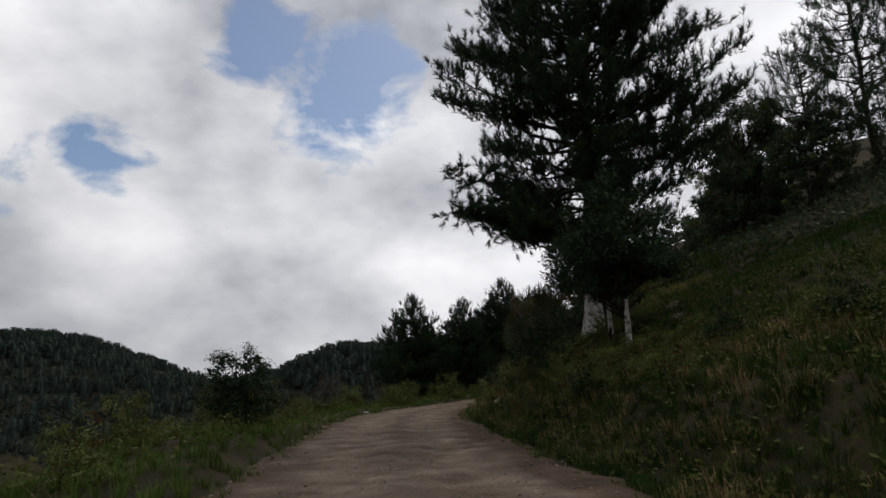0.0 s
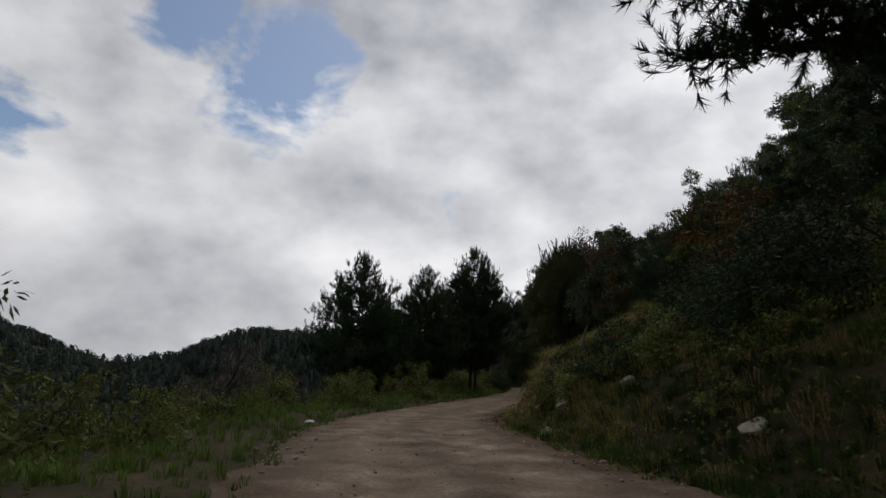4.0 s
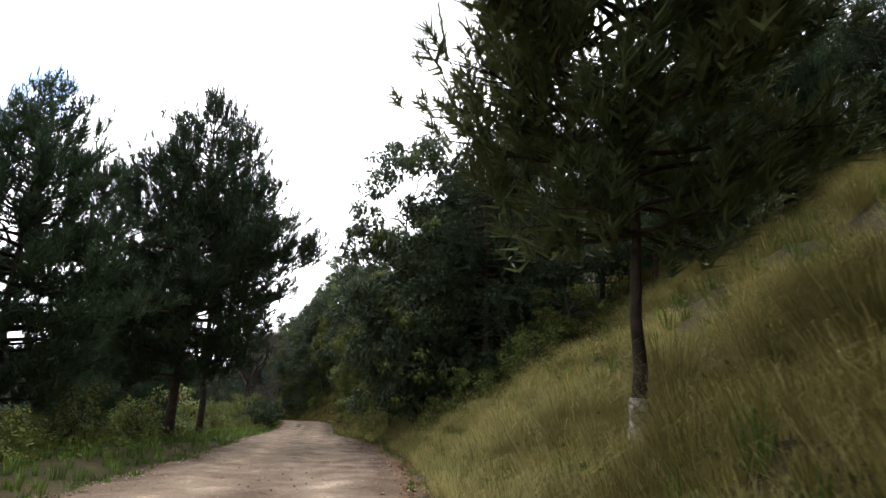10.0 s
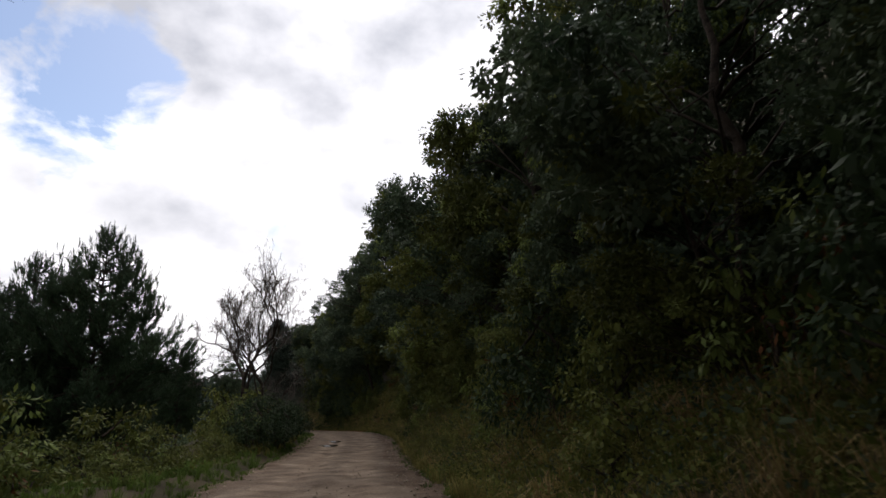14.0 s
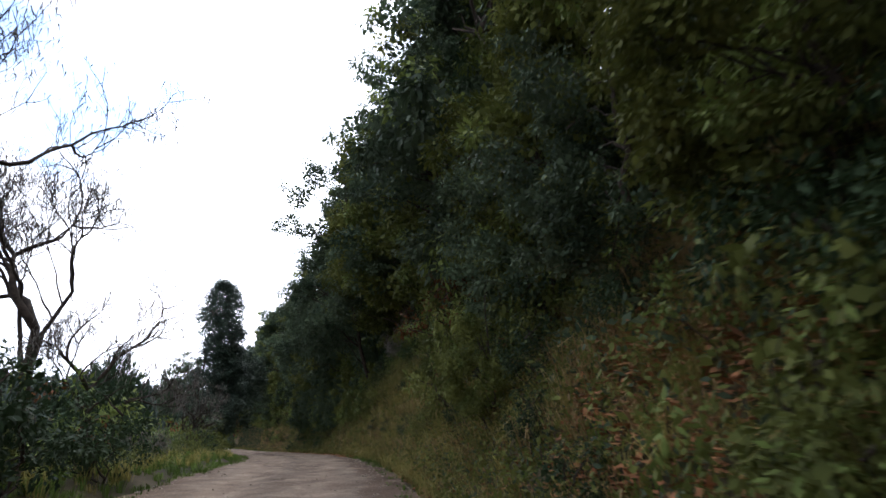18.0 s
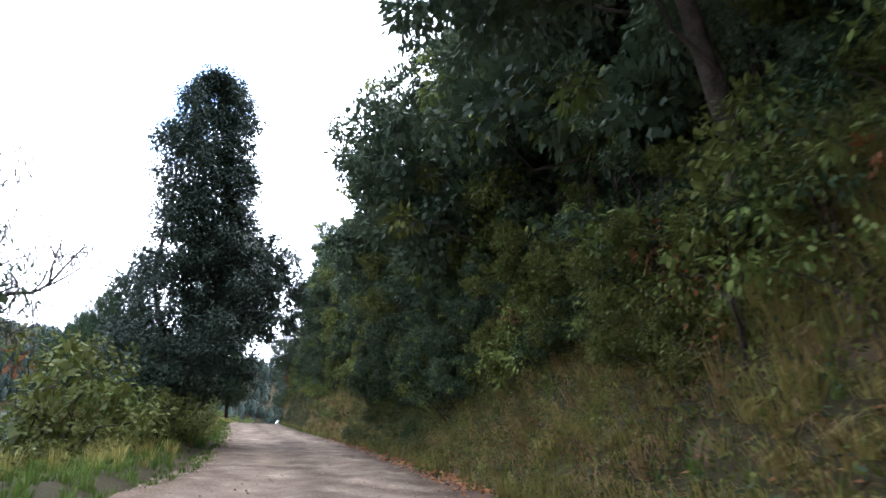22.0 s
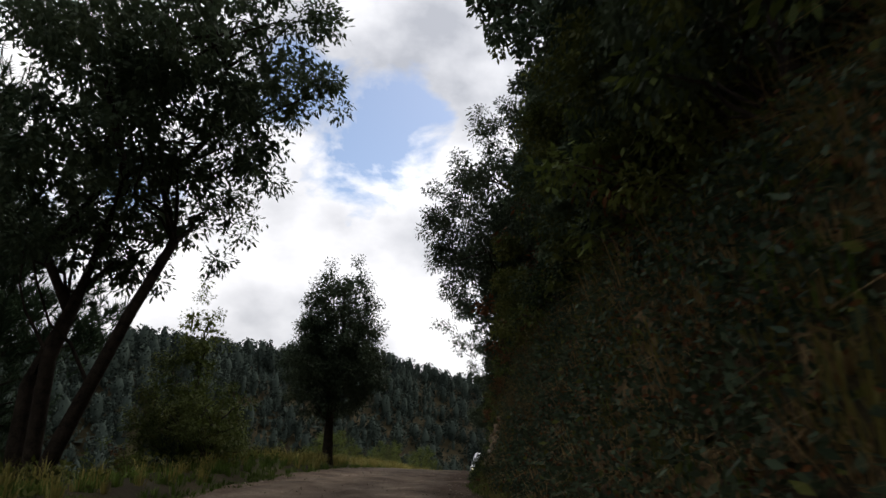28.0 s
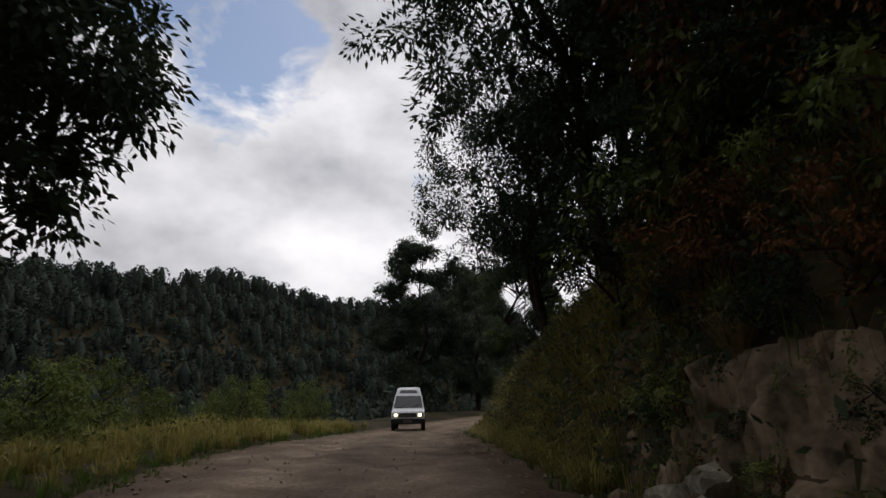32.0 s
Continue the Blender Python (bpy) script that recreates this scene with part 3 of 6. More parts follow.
def broadleaf(name, label, height, radius, crown_from, seed, leaf=M_LEAF, bark=M_BARK, trunk_r=0.16, clumps=110, per=34, size=0.28, shape="round", stems=1, droop=0.35, clump_r=0.7, group="", category="tree", mixed=None, wide=0.42, core=9, limb_count=40, own_limbs=0, fork=0.0, hollow=-0.3, shift=0.0, masses=0, mass_r=1.3, lift=0.0):
    """A tree or shrub: stems, limbs, and leaves in clumps within an uneven crown."""
    rng = np.random.default_rng(seed)
    root = thing(name, label, category, group)
    mid = crown_from + (height - crown_from) * (0.42 if shape != "cone" else 0.3)
    cen = []
    while len(cen) < (masses or clumps):
        d = unit(rng, 1)[0]
        r = rng.uniform(0.45 if masses else 0.06, 1.0) ** 0.5
        rise = (height - mid) if d[2] > 0 else (mid - crown_from)
        p = np.array([d[0] * radius * r, d[1] * radius * r, mid + d[2] * rise * r])
        if shape == "column":
            a, f = rng.uniform(0, 6.3), rng.random()
            w = radius * (0.66 + 0.34 * min(1.0, f / 0.3)) * (0.75 + 0.25 * math.sin(f * 7 + 1)) * (1 if f < 0.6 else max(0.05, (1 - f) / 0.4) ** 0.65) * math.sqrt(rng.random())
            p = np.array([math.cos(a) * w, math.sin(a) * w, crown_from + f * (height - crown_from)])
        f = (p[2] - crown_from) / (height - crown_from)
        if shape == "egg" and math.hypot(p[0], p[1]) > radius * 1.12 * (1 - 0.42 * f) * math.sin(math.pi * min(1.0, 0.2 + 0.77 * f)) ** 0.8:
            continue
        if shape == "cone" and math.hypot(p[0], p[1]) > radius * max(0.0, 1.06 - f) ** 0.75:
            continue
        if fork and f > 0.8 and abs(p[0] * 0.8 + p[1] * 0.6) < fork * (f - 0.72) * 4:
            continue
        knot = noise.noise(Vector((p[0] * 0.45 + seed, p[1] * 0.45, p[2] * 0.45)))
        if knot < hollow:
            continue
        cen.append(p * np.array([1 + 0.22 * knot, 1 + 0.22 * knot, 1]))
    if masses:
        grown, hearts = [], [c + np.array([shift, 0, 0]) for c in cen]
        while len(grown) < clumps:
            c = cen[int(rng.integers(len(cen)))]
            d = unit(rng, 1)[0]
            if d[2] > -0.35:
                grown.append(c + d * np.array([1, 1, 0.8]) * mass_r * rng.uniform(0.35, 1.0) ** 0.4)
        cen = grown
    cen = np.array(cen) + np.array([shift, 0, 0])
    cen = cen[cen[:, 2] > crown_from + lift * np.clip(cen[:, 0], 0, None)] if lift else cen
    if stems:
        limbs, tops = Build(), []
        for k in range(stems):
            a = k * 6.28 / stems + rng.uniform(0, 1)
            many = stems > 1
            foot = np.array([math.cos(a) * 0.2 * many, math.sin(a) * 0.2 * many, -0.3])
            lean = np.array([math.cos(a), math.sin(a)]) * (radius * 0.28 if many else radius * 0.08)
            line = bent(rng, foot, (foot[0] + lean[0] + shift, foot[1] + lean[1], crown_from + (height - crown_from) * 0.72), 0, 0.03, 9)
            one = Build()
            one.tube(line, np.linspace(1, 0.22, 9) * trunk_r * (0.8 if many else 1) * (1 + 0.35 * np.exp(-np.arange(9) * 1.2)), 8, 0.2, rng)
            part("trunk", one, bark, root, smooth=True)
            tops.append(line)
        for c in cen[:: max(1, len(cen) // limb_count)]:
            line = tops[rng.integers(len(tops))]
            k = int(np.argmin(np.abs(line[:, 2] - max(c[2] - radius * 0.5, crown_from * 0.75))))
            way = bent(rng, line[k], c, 0.06, 0.06, 6)
            if own_limbs > 0:
                own_limbs -= 1
                one = Build()
                one.tube(way, np.linspace(0.03 + 0.008 * radius, 0.008, 6), 6, 0.1, rng)
                part("limb", one, bark, root, smooth=True)
            else:
                limbs.tube(way, np.linspace(0.03 + 0.006 * radius, 0.008, 6), 3)
        if limbs.v:
            tagged(part("twig_work", limbs, bark, root), kind="stuff")
    lv, other = Build(), Build()
    out = np.hypot(cen[:, 0] - shift, cen[:, 1])
    level = np.round(cen[:, 2] / max(1.0, height / 6))
    deep = np.array([out[k] < 0.72 * out[level == level[k]].max() for k in range(len(cen))]) & (cen[:, 2] < crown_from + 0.86 * (height - crown_from))
    for k, c in enumerate(cen):
        n = int(per * rng.uniform(0.6, 1.4) * (1.0 if deep[k] else 1.3))
        d = unit(rng, n)
        pos = c + d * (rng.random((n, 1)) ** 0.55) * clump_r * (1.0 if deep[k] else 0.78) * np.array([1, 1, 0.75])
        along = normed(d * 0.7 + np.array([0, 0, -droop]) + unit(rng, n) * 0.5)
        tgt = other if mixed and rng.random() < 0.22 else lv
        face = normed(d * 0.5 + np.array([0, 0, 0.8]) + unit(rng, n) * 0.55)
        tgt.blades(pos, along, normed(np.cross(along, face)), size * rng.uniform(0.6, 1.3, n), size * wide)
        if core and deep[k]:
            d = unit(rng, core)
            lv.blades(c + unit(rng, core) * rng.random((core, 1)) * clump_r * 0.6 - d * clump_r * 0.25, d, normed(np.cross(d, unit(rng, core))), min(clump_r * 0.6, size * 1.7), min(clump_r * 0.45, size * 1.1))
    if masses:
        # old wood and inner leaves fill the heart of each mass
        n = 200
        for c in hearts:
            d = unit(rng, n)
            a = normed(d + 0.8 * unit(rng, n))
            lv.blades(c + d * (rng.random((n, 1)) ** 0.4) * mass_r * 0.55, a, normed(np.cross(a, unit(rng, n))), 0.23, 0.16)
    tagged(part("foliage", lv, leaf, root), kind="stuff")
    if other.v:
        tagged(part("paler_foliage", other, mixed, root), kind="stuff")
    return root


def stand(ob, x, y, turn=0.0, scale=1.0, sink=0.0, tall=1.0):
    ob.matrix_basis = Matrix.Translation((x, y, float(ground(x, y)) - sink)) @ Matrix.Rotation(turn, 4, "Z") @ Matrix.Diagonal((scale, scale, scale * tall, 1))
    return ob


def again(ob, x, y, turn=0.0, scale=1.0, sink=0.0, tall=1.0):
    """Another of the same kind at a place of its own."""
    return stand(copy_thing(ob, Matrix()), x, y, turn, scale, sink, tall)


# ---- first bend: the big pine, the two lime-washed cypresses ----
big_pine = pine("tall_pine", "tall dark pine with a lime-washed foot on the grassy bank", 21, 6.8, 4.4, 11, trunk_r=0.42, tufts=26, whorl=0.42, lime=2.5, gaps=0.2, dense=24, needle_len=0.34, own_limbs=16, arms=5)
stand(big_pine, 14.3, 40.2, 0.6)


def low_bough(tree, seed, start_z, tip, thick):
    """A long low bough reaching out from the stem with twigs and needles along it."""
    rng = np.random.default_rng(seed)
    line = bent(rng, (0, 0, start_z), tip, -0.05, 0.03, 8)
    b, n = Build(), Build()
    b.tube(line, np.linspace(thick, 0.012, 8), 7, 0.1, rng)
    cs, ds = [], []
    for q in range(85):
        s = rng.uniform(0.35, 1.0) * 6.999
        p0 = line[int(s)] + (line[int(s) + 1] - line[int(s)]) * (s % 1)
        d = normed(np.array(unit(rng, 1)[0]) * np.array([1, 1, 0.7]) + np.array([0, 0, 0.25]))
        tw = p0 + d * rng.uniform(0.3, 1.25)
        b.tube(bent(rng, p0, tw, -0.1, 0.05, 3), [0.014, 0.011, 0.007], 3)
        for f in (0.55, 1.0):
            cs.append(p0 + (tw - p0) * f)
            ds.append(normed(d + np.array([0, 0, 0.3])))
    tuft(n, rng, np.array(cs), np.array(ds), 26, 0.34, 0.8, 0.036)
    limb = part("low_bough", b, M_BARK, tree)
    tagged(part("needle_mass", n, M_NEEDLE, limb), kind="stuff")


for seed, z0, reach, way, z1 in ((1, 4.9, 6.2, 3.1, 6.2), (2, 4.7, 5.6, 3.5, 5.4), (3, 5.2, 5.6, 2.7, 6.9), (4, 5.8, 6.3, 3.3, 7.8), (5, 4.6, 4.6, 3.95, 5.0), (6, 4.8, 5.2, 2.3, 5.7)):
    low_bough(big_pine, seed, z0, (reach * math.cos(way - 0.6), reach * math.sin(way - 0.6), z1), 0.09)


def cypress(seed, height):
    ob = broadleaf("cypress", "small dense dark cypress with a lime-washed stem on the bank", height, 2.5, 1.7, seed, M_NEEDLE, trunk_r=0.065, clumps=170, per=60, size=0.16, clump_r=0.45, shape="cone", droop=0.0, wide=0.3, group="lime-washed cypresses")
    w = Build()
    k = np.linspace(-0.15, 1.6, 8)
    w.tube(np.column_stack([k * 0, k * 0, k]), np.linspace(0.1, 0.075, 8), 10, 0.18, np.random.default_rng(seed))
    part("lime_coat", w, M_LIME, ob, "white lime wash on the stem")
    return ob


stand(cypress(21, 6.8), 14.1, 34.4)
stand(cypress(22, 6.3), 14.3, 32.4, 2.0)

# ---- valley-side pines ----
valley_pine = pine("valley_pine", "dark pine on the valley side of the dirt road", 14, 4.6, 2.4, 31, trunk_r=0.2, tufts=18, whorl=0.4, candle=0.4, gaps=0.15, taper=1.05, group="valley-side pines", dense=19, needle_len=0.34, arms=5)
stand(valley_pine, 9.8, 92.3, 0.3, 1.02)
long_pine = pine("long_boughed_pine", "dark pine with long boughs reaching over the road", 13, 5.2, 4.6, 37, trunk_r=0.2, tufts=20, whorl=0.45, candle=0.0, gaps=0.25, dense=24, needle_len=0.28, own_limbs=10, arms=5, needle_wide=0.026)
stand(long_pine, 11.2, 100.8, 0.3)
slope_pine = pine("slope_pine", "dark pine among the woods above the road", 14, 4.2, 2.0, 33, trunk_r=0.2, tufts=9, whorl=0.6, candle=0.0, gaps=0.2, group="slope pines", dense=11, needle_len=0.42)
stand(slope_pine, 36, 54, 0.4, 1.1)
for x, y, a, s in ((-0.5, 81, 1.2, 0.97), (5.4, 87, 2.4, 0.86), (1.8, 84.5, 4.1, 0.74), (27.2, 80.0, 5.0, 0.6), (23.0, 78.5, 2.8, 0.45), (4.3, 153.9, 0.5, 1.68), (-1.0, 156, 1.9, 1.7), (4.6, 239.2, 2.2, 1.4), (-1.5, 249, 0.8, 1.5)):
    again(valley_pine, x, y, a, s)

# ---- young pines on the grassy slope ----
young = pine("young_pine", "young pine with upright candle shoots on the grassy slope", 8.0, 1.9, 2.6, 41, M_YOUNG, trunk_r=0.068, tufts=17, whorl=0.34, upright=0.25, candle=1.15, lime=0.55, group="young pines", dense=30, needle_len=0.27, needle_wide=0.02, arms=5)
stand(young, 11.65, 59.9, 0, 0.62)
for x, y, a, s in ((11.7, 61.3, 1.0, 0.68), (11.6, 58.8, 3.0, 0.52),  (17.5, 58, 2.7, 0.4), (19, 63, 2.0, 0.5), (22.5, 70, 5.5, 0.5), (12.7, 62.2, 0.6, 0.66), (14.2, 60.0, 4.7, 0.5)):
    again(young, x, y, a, s)
for x, y, a, s in ((13.1, 65.9, 3.9, 1.2), (13.9, 66.2, 4.4, 1.2), (14.3, 66.9, 5.2, 1.05), (14.7, 67.1, 1.4, 0.9), (14.6, 71.5, 2.6, 1.2)):
    again(young, x, y, a, s, 0.0, 0.72)

# ---- kinds of the wooded slope ----
oak = broadleaf("oak", "dark broad-leaved tree on the wooded slope", 13, 4.2, 0.7, 51, M_LEAF, trunk_r=0.22, clumps=230, per=60, size=0.2, clump_r=0.5, masses=24, mass_r=1.35, mixed=M_BUSHG, wide=0.5, group="slope trees")
laurel = broadleaf("laurel", "glossy dark laurel with drooping leaves on the slope", 15, 3.7, 0.6, 61, M_LEAF, trunk_r=0.2, clumps=230, per=52, size=0.25, clump_r=0.5, masses=26, mass_r=1.25, droop=0.8, mixed=M_LEAF2, group="slope trees", wide=0.4)
olive_tree = broadleaf("alder", "olive-green leafy tree on the wooded slope", 12, 3.6, 0.6, 66, M_BUSHG, trunk_r=0.18, clumps=210, per=62, size=0.17, clump_r=0.46, masses=22, mass_r=1.2, wide=0.5, mixed=M_LEAF2, group="slope trees")
shrub = broadleaf("shrub", "leafy green shrub at the roadside", 2.2, 1.35, 0.0, 71, M_BUSHG, clumps=36, per=44, size=0.13, stems=3, trunk_r=0.025, clump_r=0.42, category="shrub", group="roadside shrubs", mixed=M_LEAF2, limb_count=8, core=6)
dark_shrub = broadleaf("dark_shrub", "dark dense shrub at the roadside", 2.4, 1.4, 0.0, 72, M_DEEP, clumps=38, per=50, size=0.125, stems=3, trunk_r=0.025, clump_r=0.45, category="shrub", group="roadside shrubs", limb_count=8, core=6)
brown_shrub = broadleaf("dry_shrub", "brownish half-dry shrub at the roadside", 2.1, 1.3, 0.0, 73, M_LEAF2, clumps=30, per=30, size=0.15, stems=3, trunk_r=0.025, clump_r=0.42, category="shrub", group="roadside shrubs", mixed=M_RUST, limb_count=8, core=5)
rusty = broadleaf("rusty_shrub", "shrub with rust-red autumn leaves on the slope", 3.0, 1.6, 0.3, 74, M_RUST, clumps=36, per=32, size=0.17, stems=3, trunk_r=0.03, clump_r=0.42, category="shrub", group="rust-red shrubs", limb_count=10, core=2)
fir = pine("fir", "dark fir with tiered level branches on the slope", 13, 3.6, 0.8, 81, M_NEEDLE, trunk_r=0.18, tufts=20, whorl=0.4, upright=-0.25, dense=22, needle_len=0.2)
stand(fir, 21.3, 88.6, 0, 0.95)
again(fir, 25.5, 92.5, 2.0, 1.05)
stand(laurel, 19.8, 96.0, 0, 0.72)
stand(oak, 26.5, 97.5, 0, 1.0)
stand(olive_tree, 17.3, 56.5, 1.0, 0.45)
big_leaf = broadleaf("big_leaved_tree", "tree with large drooping glossy leaves hanging to the road edge", 13.5, 3.1, 0.2, 67, M_LEAF, trunk_r=0.16, clumps=340, per=40, size=0.27, clump_r=0.55, droop=0.9, mixed=M_LEAF2, stems=2, wide=0.34, masses=44, mass_r=1.25)
stand(big_leaf, 19.8, 92.0)
stand(shrub, -4.0, 42.5, 0, 1.1)
again(shrub, -2.6, 44.5, 1.0, 1.0)
again(shrub, -5.0, 45.5, 2.0, 1.2)
stand(dark_shrub, 11.6, 36.6, 0, 0.8)
stand(brown_shrub, 12.6, 30.5, 0, 0.6)
stand(rusty, 16.4, 52.5, 0, 1.3)
rusty_tree = broadleaf("rusty_tree", "thin pale-stemmed tree with green and rust-red leaves on the grassy slope", 4.9, 1.3, 1.3, 68, M_LEAF, M_GREYBARK, trunk_r=0.06, clumps=90, per=70, size=0.1, clump_r=0.4, mixed=M_RUST, shift=0.6)
stand(rusty_tree, 10.9, 54.2)


def road_x(y):
    return float(np.interp(y, LINE_Y, LINE_X))


rng = np.random.default_rng(5)
# the wooded wall above the road, nearest row first
for k in range(62):
    y = 101 + k * 2.62
    for row in range(2):
        u = 6.3 + rng.uniform(0, 2.4) + row * 5.5 + 2.2 * min(1.0, max(0.0, (y - 222) / 14))
        src = (oak, laurel, olive_tree)[int(rng.integers(3))]
        size = rng.uniform(0.75, 1.15) * (0.65 if y < 112 else 1.0) * (1.3 if 145 < y < 190 and row == 0 else 1.0)
        again(src, road_x(y) + u, y + rng.uniform(-1, 1), rng.uniform(0, 6.3), size, 0.3, rng.uniform(0.9, 1.2))
# dark trees along the top of the grassy slope
for k in range(30):
    y = 38 + k * 2.4
    u = 22 + rng.uniform(0, 5) + max(0, 60 - y) * 0.2
    src = (oak, laurel, slope_pine)[int(rng.integers(3))]
    again(src, road_x(y) + u, y, rng.uniform(0, 6.3), rng.uniform(0.6, 0.95) * (0.55 if y < 56 else 1.0), 0.3)
for x, y, s in ((39, 50, 1.2), (34, 58, 1.0)):
    again(slope_pine, x, y, s * 3, s)
# trees closing the slope above the end of the grass
for x, y, s in ((24.8, 88.0, 0.8), (28, 86, 0.9), (30, 82, 0.95), (24, 94, 0.9), (29, 91, 1.0), (33, 86, 1.05), (27.5, 79.5, 0.85), (32, 77, 0.95), (36, 80, 1.0), (22.5, 99, 0.85), (34, 93, 1.1), (29.5, 97, 1.1)):
    again((oak, laurel, slope_pine, olive_tree)[int(x * 3 + y) % 4], x, y, x, s * 0.8, 0.2)
# uphill shrubs
for k in range(120):
    y = 12 + k * 2.1
    if 42 < y < 96 or 243.5 < y < 257 or 148 < y < 168:
        continue
    u = rng.uniform(4.4, 6.6)
    src = (shrub, dark_shrub, brown_shrub, shrub)[int(rng.integers(4))]
    again(src, road_x(y) + u + (1.5 if y < 42 else 0), y, rng.uniform(0, 6.3), rng.uniform(0.5, 1.1) * (0.5 if y < 42 else 1.0), 0.12, rng.uniform(0.8, 1.4))
# dark scrub and bracken over the bank of the first bend
r3 = np.random.default_rng(15)
for k in range(64):
    y = r3.uniform(24, 52)
    u = r3.uniform(4.2, 8.5)
    q = r3.uniform(0.3, 0.5) if y < 40 else r3.uniform(0.4, 0.75)
    again((dark_shrub, brown_shrub, brown_shrub, shrub)[k % 4], road_x(y) + u, y, r3.uniform(0, 6.3), q, 0.1, r3.uniform(0.7, 1.2))
for x, y, q in ((12.2, 42.2, 0.9), (12.8, 43.6, 1.0), (11.4, 43.0, 0.8), (13.4, 45.0, 1.1), (12.4, 46.0, 0.9), (14.6, 46.5, 1.2), (13.2, 48.0, 1.0), (15.6, 48.5, 1.2), (16.4, 46.2, 1.2), (11.8, 48.5, 0.7), (14.2, 50.5, 1.1)):
    again(dark_shrub, x, y, x * 5, q, 0.1)
# low overhanging growth along the foot of the wooded wall
for k in range(44):
    y = 104 + k * 3.6
    src = (olive_tree, laurel, oak)[int(rng.integers(3))]
    again(src, road_x(y) + rng.uniform(5.2, 6.2) + (1.6 if 145 < y < 172 else 0), y, rng.uniform(0, 6.3), rng.uniform(0.34, 0.5), 0.2)
for k in range(26):
    y = 222 + k * 1.5
    if 243.5 < y < 258:
        continue
    again((dark_shrub, brown_shrub, shrub)[int(rng.integers(3))], road_x(y) + rng.uniform(4.3, 5.6), y, rng.uniform(0, 6.3), rng.uniform(0.7, 1.1), 0.1)
for k in range(50):
    y = 192 + k * 1.8
    if 203 < y < 219 or 244 < y < 276:
        continue
    src = (olive_tree, laurel, oak, oak)[int(rng.integers(4))]
    again(src, road_x(y) + rng.uniform(4.8, 5.8), y, rng.uniform(0, 6.3), rng.uniform(0.3, 0.46), 0.3, rng.uniform(1.0, 1.3))
# bushes over the open bank
for k in range(46):
    y = 143 + k * 0.7
    if k % 5 == 0:
        again(olive_tree, road_x(y) + rng.uniform(6.0, 7.2), y, rng.uniform(0, 6.3), rng.uniform(0.22, 0.34), 0.2)
    else:
        again((shrub, brown_shrub, shrub, dark_shrub)[k % 4], road_x(y) + (5.9 if 149.5 < y < 157 else 4.6) + rng.uniform(0, 3.0), y, rng.uniform(0, 6.3), rng.uniform(0.55, 1.0), 0.2)
for k, (y, u, q) in enumerate(((176, 7.6, 1.5), (180, 7.0, 1.35), (184.5, 7.6, 1.5), (189, 7.0, 1.35), (193.5, 7.5, 1.4), (198, 7.8, 1.3), (223, 7.8, 1.05), (229, 7.8, 1.05), (235, 8.2, 1.05))):
    again((oak, laurel, oak)[k % 3], road_x(y) + u, y, k * 1.9, q, 0.3)
for k in range(34):
    y = 170 + k * 0.95
    again((dark_shrub, shrub, brown_shrub, olive_tree)[k % 4], road_x(y) + rng.uniform(4.3, 6.0), y, rng.uniform(0, 6.3), rng.uniform(0.28, 0.4) if k % 4 == 3 else rng.uniform(0.7, 1.15), 0.15)
for k in range(14):
    y = 203 + k * 1.4
    again((brown_shrub, brown_shrub, shrub)[k % 3], road_x(y) + rng.uniform(4.9, 6.2), y, rng.uniform(0, 6.3), rng.uniform(0.8, 1.3), 0.15)
for x, y, q in ((31.5, 171.2, 0.95), (31.9, 172.4, 1.05), (32.2, 170.2, 1.0), (31.4, 169.3, 0.7)):
    again(brown_shrub, x, y, y, q, 0.1)
# withered bushes hanging over the rock outcrop
for k in range(22):
    y = 244.5 + k * 0.6
    again((brown_shrub, rusty, dark_shrub, brown_shrub)[k % 4], road_x(y) + rng.uniform(4.15, 4.8), y, rng.uniform(0, 6.3), rng.uniform(0.35, 0.65), 0.15, rng.uniform(0.8, 1.4))
for k in range(20):
    y = 250.5 + k * 0.4
    again((brown_shrub, dark_shrub, brown_shrub, rusty)[k % 4], road_x(y) + rng.uniform(3.85, 4.2), y, rng.uniform(0, 6.3), rng.uniform(0.22, 0.42), 0.12, rng.uniform(0.8, 1.3))
for k in range(30):
    y = 247.5 + k * 0.34
    again((brown_shrub, dark_shrub, dark_shrub, brown_shrub)[k % 4], road_x(y) + rng.uniform(3.5, 3.95), y, rng.uniform(0, 6.3), rng.uniform(0.16, 0.32), 0.08, rng.uniform(0.8, 1.3))
# low growth at the foot of the rocks and of the leafy bank before them
for k in range(18):
    y = 243.5 + k * 0.62
    again((brown_shrub, dark_shrub, shrub)[k % 3], road_x(y) + rng.uniform(3.35, 3.75), y, rng.uniform(0, 6.3), rng.uniform(0.2, 0.38), 0.05, rng.uniform(0.7, 1.2))
for k in range(26):
    y = 186 + k * 0.7
    again((shrub, shrub, dark_shrub)[k % 3], road_x(y) + rng.uniform(3.6, 4.3), y, rng.uniform(0, 6.3), rng.uniform(0.25, 0.5), 0.05, rng.uniform(0.7, 1.2))
# dark growth on top of the rock outcrop
for k in range(16):
    y = 246.5 + k * 0.85
    again((dark_shrub, rusty, dark_shrub, oak)[k % 4], road_x(y) + rng.uniform(4.95, 5.6), y, rng.uniform(0, 6.3), (0.3 if k % 4 == 3 else rng.uniform(0.7, 1.1)), 0.25)
